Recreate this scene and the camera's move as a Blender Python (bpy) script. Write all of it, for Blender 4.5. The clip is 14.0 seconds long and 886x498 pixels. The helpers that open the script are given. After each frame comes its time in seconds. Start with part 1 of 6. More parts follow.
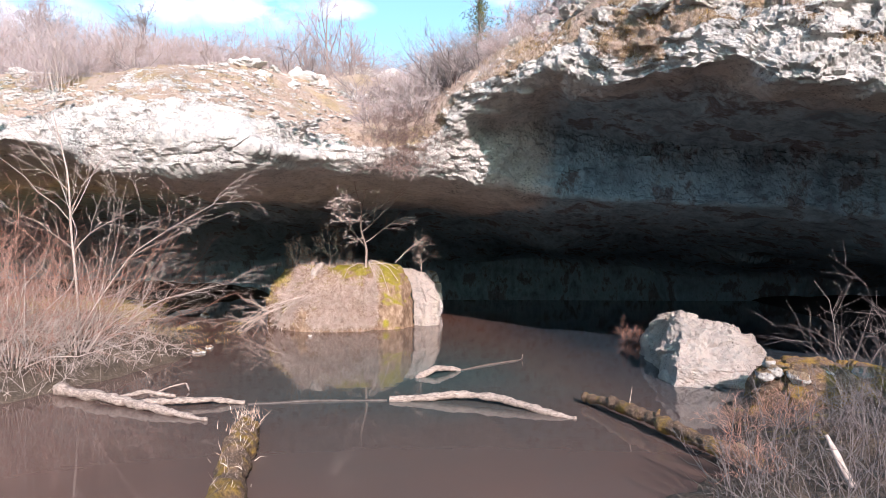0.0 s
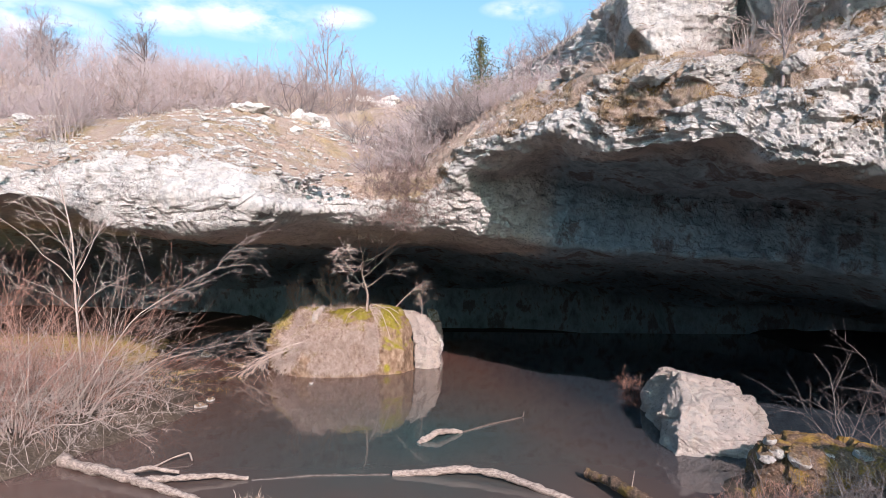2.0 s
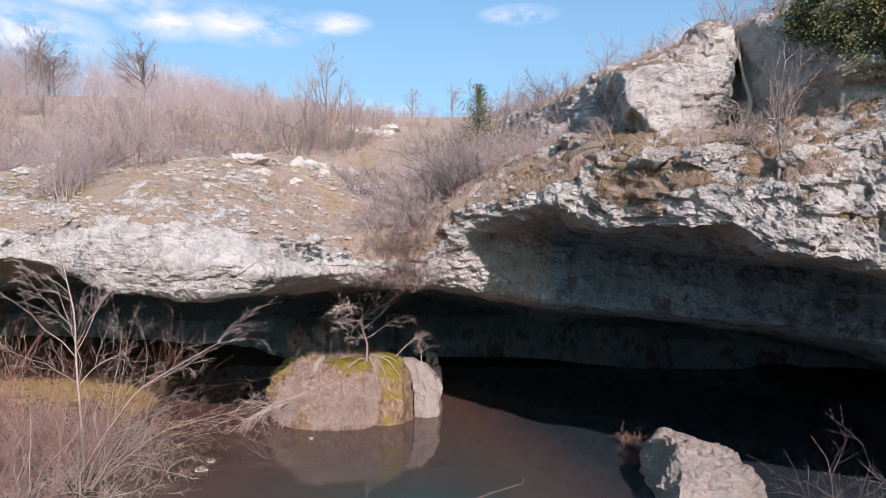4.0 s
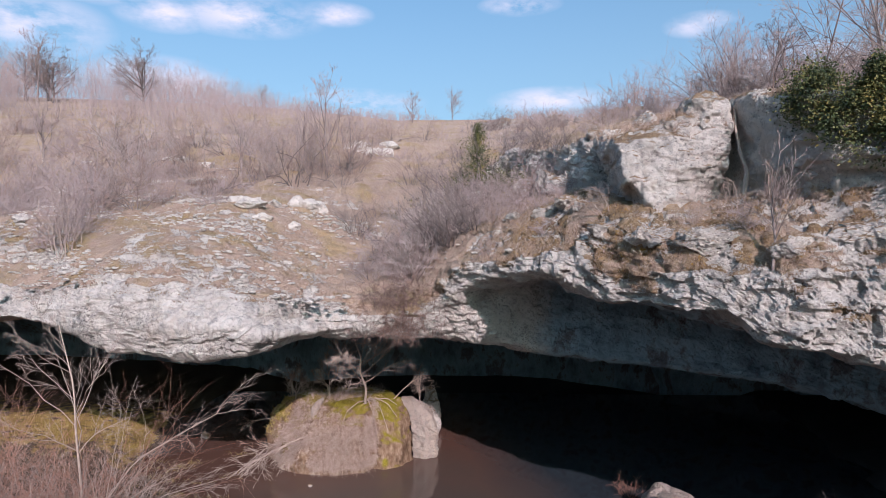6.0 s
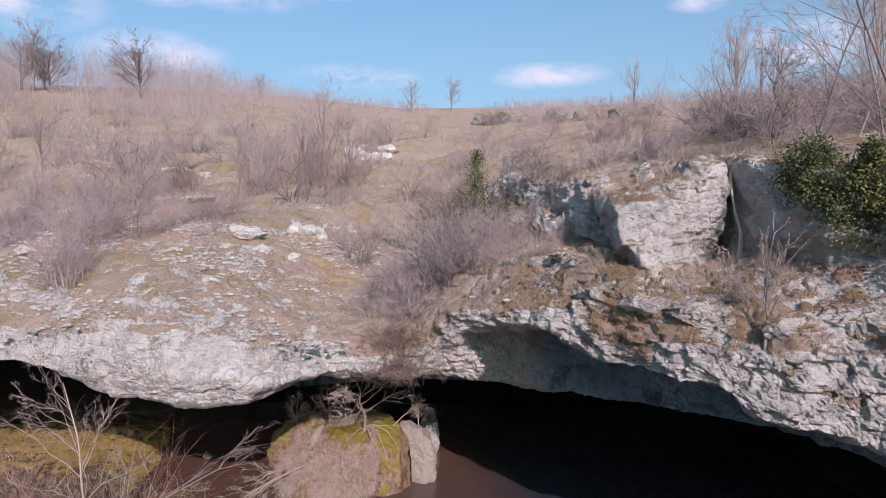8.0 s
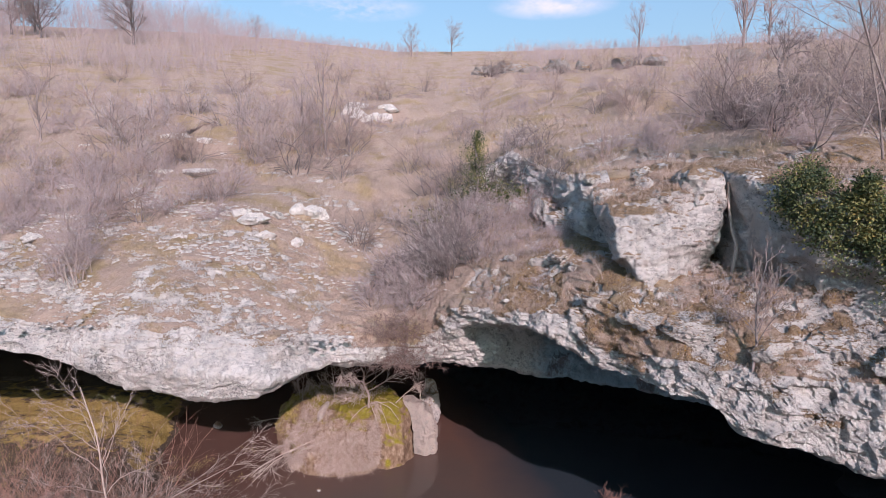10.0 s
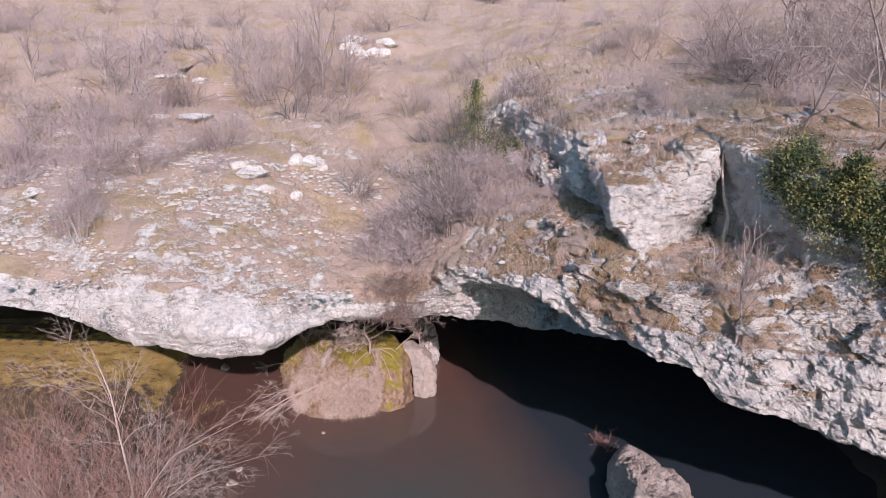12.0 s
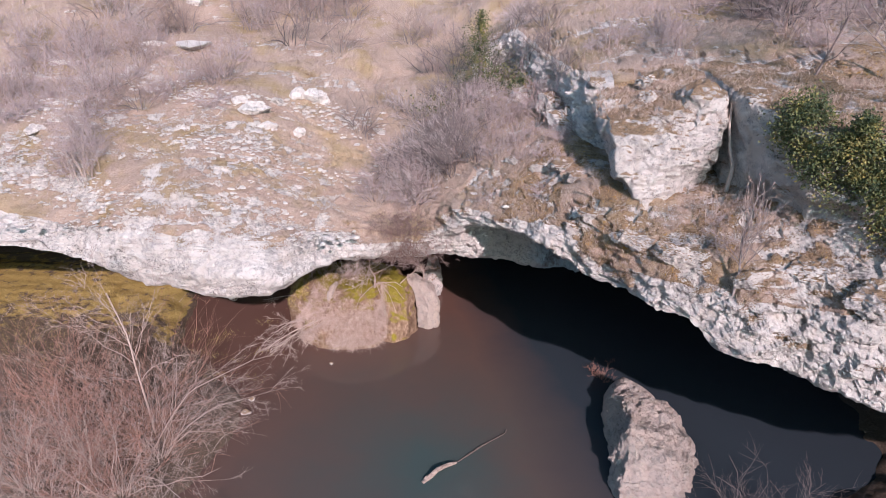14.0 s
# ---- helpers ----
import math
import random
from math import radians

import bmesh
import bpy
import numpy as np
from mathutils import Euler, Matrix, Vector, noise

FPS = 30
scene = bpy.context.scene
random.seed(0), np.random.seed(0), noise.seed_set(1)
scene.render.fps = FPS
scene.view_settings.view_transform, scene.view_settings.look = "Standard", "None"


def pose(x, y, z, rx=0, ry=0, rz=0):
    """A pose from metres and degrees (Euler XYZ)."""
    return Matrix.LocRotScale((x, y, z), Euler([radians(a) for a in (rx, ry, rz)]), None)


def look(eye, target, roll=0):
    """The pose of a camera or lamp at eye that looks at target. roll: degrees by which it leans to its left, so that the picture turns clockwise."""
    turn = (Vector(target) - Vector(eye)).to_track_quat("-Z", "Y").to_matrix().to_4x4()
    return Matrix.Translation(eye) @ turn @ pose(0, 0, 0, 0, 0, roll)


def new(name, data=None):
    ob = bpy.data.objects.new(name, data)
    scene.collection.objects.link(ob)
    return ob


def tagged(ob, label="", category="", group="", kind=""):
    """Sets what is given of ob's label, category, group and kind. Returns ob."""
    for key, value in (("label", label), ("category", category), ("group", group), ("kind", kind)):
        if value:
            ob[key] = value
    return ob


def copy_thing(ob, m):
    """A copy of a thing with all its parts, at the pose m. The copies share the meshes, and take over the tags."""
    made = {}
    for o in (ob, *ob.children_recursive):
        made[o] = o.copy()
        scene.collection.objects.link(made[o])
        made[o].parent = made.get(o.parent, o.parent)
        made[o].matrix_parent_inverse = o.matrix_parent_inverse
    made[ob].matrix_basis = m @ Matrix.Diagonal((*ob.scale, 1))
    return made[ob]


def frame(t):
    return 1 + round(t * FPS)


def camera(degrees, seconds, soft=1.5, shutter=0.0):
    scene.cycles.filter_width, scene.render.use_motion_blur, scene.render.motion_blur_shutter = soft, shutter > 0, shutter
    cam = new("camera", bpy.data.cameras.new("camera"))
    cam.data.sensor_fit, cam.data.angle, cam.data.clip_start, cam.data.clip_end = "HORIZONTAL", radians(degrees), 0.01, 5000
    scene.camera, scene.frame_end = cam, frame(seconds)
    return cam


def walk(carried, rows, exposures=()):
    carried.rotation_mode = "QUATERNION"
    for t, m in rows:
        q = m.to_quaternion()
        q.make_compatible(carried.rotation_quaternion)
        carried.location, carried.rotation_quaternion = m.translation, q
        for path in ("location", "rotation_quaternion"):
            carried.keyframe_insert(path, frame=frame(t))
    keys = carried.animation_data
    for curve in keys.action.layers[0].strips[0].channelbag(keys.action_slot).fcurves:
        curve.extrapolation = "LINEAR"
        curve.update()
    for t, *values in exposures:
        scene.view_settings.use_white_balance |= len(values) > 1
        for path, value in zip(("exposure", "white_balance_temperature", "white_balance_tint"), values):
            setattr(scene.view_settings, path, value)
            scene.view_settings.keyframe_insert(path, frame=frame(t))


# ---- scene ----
cam = camera(68.0, 14.0, soft=0.65)
PATH = [
    (0, (0.412, 0.182, 3.079), (0.309, 2.179, 3.062), -0.0),
    (0.5, (0.418, 0.185, 3.393), (0.315, 2.182, 3.38), -0.0),
    (1, (0.403, 0.174, 3.702), (0.302, 2.171, 3.695), 0.0),
    (1.5, (0.366, 0.155, 4.029), (0.268, 2.153, 4.03), 0.1),
    (2, (0.322, 0.083, 4.393), (0.224, 2.081, 4.401), 0.1),
    (2.5, (0.282, 0.069, 4.774), (0.186, 2.067, 4.789), -0.0),
    (3, (0.243, 0.036, 5.174), (0.15, 2.033, 5.199), -0.0),
    (5.5, (0.385, -0.104, 7.451), (0.292, 1.893, 7.464), -0.1),
    (6, (0.395, -0.106, 7.936), (0.3, 1.892, 7.935), -0.1),
    (6.5, (0.386, -0.127, 8.405), (0.293, 1.87, 8.393), -0.1),
    (7, (0.392, -0.166, 8.901), (0.299, 1.832, 8.876), -0.0),
    (7.5, (0.422, -0.212, 9.423), (0.33, 1.786, 9.381), -0.0),
    (10, (0.396, -0.458, 11.767), (0.305, 1.522, 11.502), 0.0),
    (10.5, (0.434, -0.519, 12.164), (0.342, 1.454, 11.849), -0.1),
    (11, (0.479, -0.531, 12.423), (0.385, 1.432, 12.056), -0.1),
    (11.5, (0.496, -0.559, 12.678), (0.403, 1.392, 12.249), -0.1),
    (12, (0.531, -0.553, 12.927), (0.437, 1.382, 12.432), -0.1),
    (12.5, (0.517, -0.562, 13.157), (0.424, 1.356, 12.597), -0.1),
    (13, (0.485, -0.555, 13.392), (0.393, 1.343, 12.769), -0.1),
    (13.5, (0.405, -0.529, 13.623), (0.314, 1.348, 12.939), -0.1),
    (14, (0.421, -0.516, 13.811), (0.328, 1.339, 13.069), -0.0),
]
EXPOSURE = [(0, 1.06, 6220, 30), (3, 0.52, 6220, 32), (6.5, 0.08, 6150, 35), (7.5, 0.03, 6160, 36), (11, 0.28, 6190, 40), (14, 0.46, 6220, 40)]
walk(cam, [(t, look(eye, target, roll)) for t, eye, target, roll in PATH], EXPOSURE)

# ---- light ----
SUN_AZ = radians(163)      # bearing from +y through +x, where the sun stands
SUN_EL = radians(27)
world = bpy.data.worlds.new("sky")
scene.world = world
world.use_nodes = True
wn, wl = world.node_tree.nodes, world.node_tree.links
sky = wn.new("ShaderNodeTexSky")
sky.sky_type = "NISHITA"
sky.sun_disc = False
sky.sun_elevation = SUN_EL
sky.sun_rotation = SUN_AZ
sky.air_density, sky.dust_density, sky.ozone_density = 1.0, 2.0, 1.6
wn["Background"].inputs[1].default_value = 0.165


def direction(az, el):
    return Vector((math.sin(az) * math.cos(el), math.cos(az) * math.cos(el), math.sin(el)))


# soft fair-weather clouds in the sky: (bearing, height, half width, half height), degrees
CLOUDS = [(-19.6, 18.8, 4.6, 1.2), (-25.7, 18.3, 2.6, 1.0), (-12, 19.4, 2.2, 0.7), (18.7, 17.6, 2.0, 0.7),
          (4.0, 20.2, 2.4, 0.6), (-35, 16.3, 4.0, 1.6), (6.5, 12.6, 3.6, 0.8), (-26, 13.2, 4.0, 1.4),
          (-31, 19.6, 6.0, 0.9), (26, 13.5, 3.5, 1.4), (-10, 12.5, 4.0, 0.8)]
tc = wn.new("ShaderNodeTexCoord")
cn = wn.new("ShaderNodeTexNoise")
cn.inputs["Scale"].default_value, cn.inputs["Detail"].default_value, cn.inputs["Roughness"].default_value = 14.0, 6.0, 0.6
stretch = wn.new("ShaderNodeMapping")
stretch.inputs["Scale"].default_value = (1, 1, 2.2)
wl.new(tc.outputs["Generated"], stretch.inputs[0])
wl.new(stretch.outputs[0], cn.inputs["Vector"])
total = None
for az, el, w, h in CLOUDS:
    d = direction(radians(az), radians(el))
    sub = wn.new("ShaderNodeVectorMath"); sub.operation = "SUBTRACT"
    wl.new(tc.outputs["Generated"], sub.inputs[0]); sub.inputs[1].default_value = d
    mul = wn.new("ShaderNodeVectorMath"); mul.operation = "MULTIPLY"
    wl.new(sub.outputs[0], mul.inputs[0])
    mul.inputs[1].default_value = (1 / radians(w), 1 / radians(w), 1 / radians(h))
    ln = wn.new("ShaderNodeVectorMath"); ln.operation = "LENGTH"
    wl.new(mul.outputs[0], ln.inputs[0])
    mr = wn.new("ShaderNodeMapRange")
    mr.inputs["From Min"].default_value, mr.inputs["From Max"].default_value = 1.5, 0.2
    wl.new(ln.outputs["Value"], mr.inputs["Value"])
    if total is None:
        total = mr.outputs[0]
    else:
        mx = wn.new("ShaderNodeMath"); mx.operation = "MAXIMUM"
        wl.new(total, mx.inputs[0]); wl.new(mr.outputs[0], mx.inputs[1])
        total = mx.outputs[0]
pr = wn.new("ShaderNodeMath"); pr.operation = "MULTIPLY"
nr = wn.new("ShaderNodeMapRange")
nr.inputs["From Min"].default_value, nr.inputs["From Max"].default_value = 0.34, 0.60
wl.new(cn.outputs[0], nr.inputs["Value"])
wl.new(total, pr.inputs[0]); wl.new(nr.outputs[0], pr.inputs[1])
cmix = wn.new("ShaderNodeMix"); cmix.data_type = "RGBA"
wl.new(pr.outputs[0], cmix.inputs[0])
grade = wn.new("ShaderNodeMix"); grade.data_type, grade.blend_type = "RGBA", "MULTIPLY"
grade.inputs[0].default_value = 1.0
grade.inputs[7].default_value = (0.56, 1.0, 0.93, 1)
wl.new(sky.outputs[0], grade.inputs[6])
# thin haze towards the horizon
hz = wn.new("ShaderNodeSeparateXYZ"); wl.new(tc.outputs["Generated"], hz.inputs[0])
hr = wn.new("ShaderNodeMapRange")
hr.inputs["From Min"].default_value, hr.inputs["From Max"].default_value, hr.inputs["To Min"].default_value, hr.inputs["To Max"].default_value = 0.5, 0.1, 0.0, 0.55
wl.new(hz.outputs[2], hr.inputs["Value"])
hazy = wn.new("ShaderNodeMix"); hazy.data_type = "RGBA"
wl.new(hr.outputs[0], hazy.inputs[0])
wl.new(grade.outputs[2], hazy.inputs[6])
hazy.inputs[7].default_value = (2.1, 2.74, 2.78, 1)
wl.new(hazy.outputs[2], cmix.inputs[6])
cmix.inputs[7].default_value = (4.9, 5.2, 5.3, 1)
wl.new(cmix.outputs[2], wn["Background"].inputs[0])

sun = new("sun", bpy.data.lights.new("sun", "SUN"))
sun.data.energy, sun.data.angle, sun.data.color = 4.4, radians(0.6), (1.0, 0.915, 0.80)
sun.matrix_world = look(direction(SUN_AZ, SUN_EL) * 60, (0, 0, 0))

# ---- small tools ----
rng = np.random.default_rng(7)


def hash01(*ints):
    h = np.zeros(np.broadcast(*ints).shape, np.uint64) + np.uint64(1469598103)
    for k, v in enumerate(ints):
        h = (h ^ (np.asarray(v).astype(np.int64).astype(np.uint64) * np.uint64(0x9E3779B97F4A7C15))) * np.uint64(0xBF58476D1CE4E5B9 + 2 * k)
        h ^= h >> np.uint64(29)
    h = h * np.uint64(0x94D049BB133111EB)
    h ^= h >> np.uint64(32)
    return (h & np.uint64(0xFFFFFF)).astype(float) / 0xFFFFFF


def value_noise(p, seed=0):
    """Smooth noise from -1 to 1 at points p (n, 3)."""
    i = np.floor(p).astype(np.int64)
    f = p - i
    f = f * f * f * (f * (f * 6 - 15) + 10)
    out = 0
    for dx in (0, 1):
        wx = f[:, 0] if dx else 1 - f[:, 0]
        for dy in (0, 1):
            wy = f[:, 1] if dy else 1 - f[:, 1]
            for dz in (0, 1):
                wz = f[:, 2] if dz else 1 - f[:, 2]
                out = out + wx * wy * wz * hash01(i[:, 0] + dx, i[:, 1] + dy, i[:, 2] + dz, np.int64(seed))
    return out * 2 - 1


def fractal(p, scale, octaves=4, gain=0.5, seed=0):
    out, amp = 0, 1.0
    for o in range(octaves):
        out = out + amp * value_noise(p * (scale * 2.03 ** o) + 17.3 * o, seed + o)
        amp *= gain
    return out


def blur(a, n, axis):
    """Gaussian-like smoothing of a table along one axis."""
    k = np.exp(-0.5 * np.linspace(-2.2, 2.2, 2 * n + 1) ** 2)
    k /= k.sum()
    pad = [(0, 0)] * a.ndim
    pad[axis] = (n, n)
    b = np.pad(a, pad, mode="edge")
    return sum(w * np.take(b, range(j, j + a.shape[axis]), axis) for j, w in enumerate(k))


def raw_mesh(name, verts, faces, smooth=True):
    """A mesh from numpy tables; faces all have the same number of corners."""
    me = bpy.data.meshes.new(name)
    verts, faces = np.asarray(verts, np.float32), np.asarray(faces, np.int32)
    k = faces.shape[1]
    me.vertices.add(len(verts))
    me.vertices.foreach_set("co", verts.ravel())
    me.loops.add(faces.size)
    me.loops.foreach_set("vertex_index", faces.ravel())
    me.polygons.add(len(faces))
    me.polygons.foreach_set("loop_start", np.arange(0, faces.size, k, dtype=np.int32))
    me.polygons.foreach_set("loop_total", np.full(len(faces), k, np.int32))
    me.polygons.foreach_set("use_smooth", np.full(len(faces), smooth))
    me.update(calc_edges=True)
    return me


def attribute(me, name, values):
    a = me.attributes.new(name, "FLOAT", "POINT")
    a.data.foreach_set("value", np.asarray(values, np.float32))


def grid_faces(nu, nv):
    i = np.arange((nu - 1) * (nv - 1))
    a = (i // (nv - 1)) * nv + i % (nv - 1)
    return np.stack([a, a + nv, a + nv + 1, a + 1], 1)


def place(name, me, material, parent=None, label=""):
    ob = new(name, me)
    if material and not me.materials:
        me.materials.append(material)
    ob.parent = parent
    return tagged(ob, label)


# ---- materials ----
def shader(name, rough=0.9, spec=0.3):
    m = bpy.data.materials.new(name)
    m.use_nodes = True
    n, l = m.node_tree.nodes, m.node_tree.links
    b = n["Principled BSDF"]
    b.inputs["Roughness"].default_value = rough
    b.inputs["Specular IOR Level"].default_value = spec
    return m, n, l, b


def tex_noise(n, l, scale, detail=6.0, rough=0.6, vec=None, stretch=None):
    t = n.new("ShaderNodeTexNoise")
    t.inputs["Scale"].default_value, t.inputs["Detail"].default_value, t.inputs["Roughness"].default_value = scale, detail, rough
    g = n.new("ShaderNodeNewGeometry") if vec is None else None
    src = g.outputs["Position"] if g else vec
    if stretch:
        mp = n.new("ShaderNodeMapping")
        mp.inputs["Scale"].default_value = stretch
        l.new(src, mp.inputs[0])
        src = mp.outputs[0]
    l.new(src, t.inputs["Vector"])
    return t.outputs["Fac"]


def ramp(n, l, fac, stops):
    r = n.new("ShaderNodeValToRGB")
    e = r.color_ramp.elements
    while len(e) < len(stops):
        e.new(0.5)
    for k, (p, c) in enumerate(stops):
        e[k].position = p
        e[k].color = (*c, 1) if len(c) == 3 else c
    l.new(fac, r.inputs[0])
    return r.outputs[0]


def mix(n, l, fac, a, b, mode="MIX"):
    m = n.new("ShaderNodeMix")
    m.data_type, m.blend_type = "RGBA", mode
    for s, k in ((fac, 0), (a, 6), (b, 7)):
        if isinstance(s, (int, float)):
            m.inputs[k].default_value = s
        elif isinstance(s, tuple):
            m.inputs[k].default_value = (*s, 1)
        else:
            l.new(s, m.inputs[k])
    return m.outputs[2]


def maths(n, l, op, a, b=0.0, c=0.0):
    m = n.new("ShaderNodeMath")
    m.operation = op
    for k, s in enumerate((a, b, c)):
        if isinstance(s, (int, float)):
            m.inputs[k].default_value = s
        else:
            l.new(s, m.inputs[k])
    return m.outputs[0]


def remap(n, l, v, a, b, c=0.0, d=1.0):
    m = n.new("ShaderNodeMapRange")
    for k, s in zip(("From Min", "From Max", "To Min", "To Max"), (a, b, c, d)):
        m.inputs[k].default_value = s
    l.new(v, m.inputs["Value"])
    return m.outputs[0]


def bump(n, l, b, height, strength, distance):
    k = n.new("ShaderNodeBump")
    k.inputs["Strength"].default_value, k.inputs["Distance"].default_value = strength, distance
    l.new(height, k.inputs["Height"])
    l.new(k.outputs[0], b.inputs["Normal"])


def limestone(n, l, moss=True, warm=0.0, grey=0.7, pale=0.0):
    """Pale weathered limestone: its colour and its relief."""
    big = tex_noise(n, l, 0.9, 5)
    mid = tex_noise(n, l, 5.0, 8, 0.68)
    fine = tex_noise(n, l, 34.0, 6, 0.7)
    beds = tex_noise(n, l, 1.0, 8, 0.7, stretch=(2.0, 2.0, 8.0))
    grit = tex_noise(n, l, 14.0, 9, 0.78, stretch=(1, 1, 1.5))
    col = ramp(n, l, big, [(0.30, (0.58, 0.53, 0.485)), (0.5, (0.68, 0.63, 0.585)), (0.72, (0.76, 0.71, 0.66))])
    if pale > 0:
        col = mix(n, l, pale, col, (0.80, 0.74, 0.68))
    if pale < 0:
        col = mix(n, l, -pale, col, (0.22, 0.205, 0.20))
    if warm:
        col = mix(n, l, warm, col, (0.45, 0.355, 0.30))
    # rain-washed pale streaks and yellowish seeps
    seep = tex_noise(n, l, 1.3, 6, 0.65, stretch=(1.6, 1.6, 0.45))
    col = mix(n, l, ramp(n, l, seep, [(0.52, (0, 0, 0)), (0.72, (0.5, 0.5, 0.5))]), col, (0.58, 0.475, 0.375))
    col = mix(n, l, ramp(n, l, mid, [(0.36, (0.6, 0.6, 0.6)), (0.48, (0, 0, 0))]), col, (0.34, 0.315, 0.30))
    # thin dark partings along the beds
    col = mix(n, l, maths(n, l, "MULTIPLY", ramp(n, l, beds, [(0.61, (0, 0, 0)), (0.70, (1, 1, 1))]), 0.22), col, (0.30, 0.24, 0.20))
    # pits and weathered pockets, close together in some places
    often = tex_noise(n, l, 0.8, 4, 0.6)
    pits = remap(n, l, maths(n, l, "ADD", grit, maths(n, l, "MULTIPLY", often, -0.36)), 0.19, 0.25, 1.0, 0.0)
    col = mix(n, l, maths(n, l, "MULTIPLY", pits, 0.75), col, (0.13, 0.12, 0.115))
    # grey lichen in small crusts
    lich = tex_noise(n, l, 2.2, 10, 0.78)
    lk = ramp(n, l, lich, [(0.51, (0, 0, 0)), (0.57, (1, 1, 1))])
    g = n.new("ShaderNodeNewGeometry")
    up = n.new("ShaderNodeSeparateXYZ"); l.new(g.outputs["Normal"], up.inputs[0])
    lk = maths(n, l, "MULTIPLY", lk, remap(n, l, up.outputs[2], -0.1, 0.45, 0.45, 1.0))
    col = mix(n, l, maths(n, l, "MULTIPLY", lk, grey), col, ramp(n, l, grit, [(0.36, (0.10, 0.10, 0.105)), (0.5, (0.24, 0.235, 0.235)), (0.64, (0.42, 0.41, 0.40))]))
    h = maths(n, l, "ADD", maths(n, l, "MULTIPLY", mid, 0.8), maths(n, l, "MULTIPLY", fine, 0.2))
    h = maths(n, l, "ADD", h, maths(n, l, "MULTIPLY", beds, 0.15))
    h = maths(n, l, "ADD", h, maths(n, l, "MULTIPLY", grit, 1.1))
    h = maths(n, l, "SUBTRACT", h, maths(n, l, "MULTIPLY", pits, 0.25))
    if moss:
        patch = tex_noise(n, l, 1.3, 7, 0.68)
        m = maths(n, l, "MULTIPLY", remap(n, l, up.outputs[2], 0.45, 0.72), ramp(n, l, patch, [(0.36, (0, 0, 0)), (0.45, (1, 1, 1))]))
        mc = ramp(n, l, maths(n, l, "ADD", maths(n, l, "MULTIPLY", fine, 0.6), maths(n, l, "MULTIPLY", grit, 0.4)), [(0.36, (0.06, 0.04, 0.025)), (0.46, (0.24, 0.16, 0.09)), (0.54, (0.38, 0.27, 0.19)), (0.60, (0.36, 0.19, 0.03)), (0.68, (0.48, 0.37, 0.29))])
        col = mix(n, l, m, col, mc)
    return col, h


def make_rock(name="limestone", moss=True, warm=0.0, grey=0.7, pale=0.0):
    m, n, l, b = shader(name, 0.92, 0.25)
    col, h = limestone(n, l, moss, warm, grey, pale)
    l.new(col, b.inputs["Base Color"])
    bump(n, l, b, h, 0.85, 0.15)
    return m


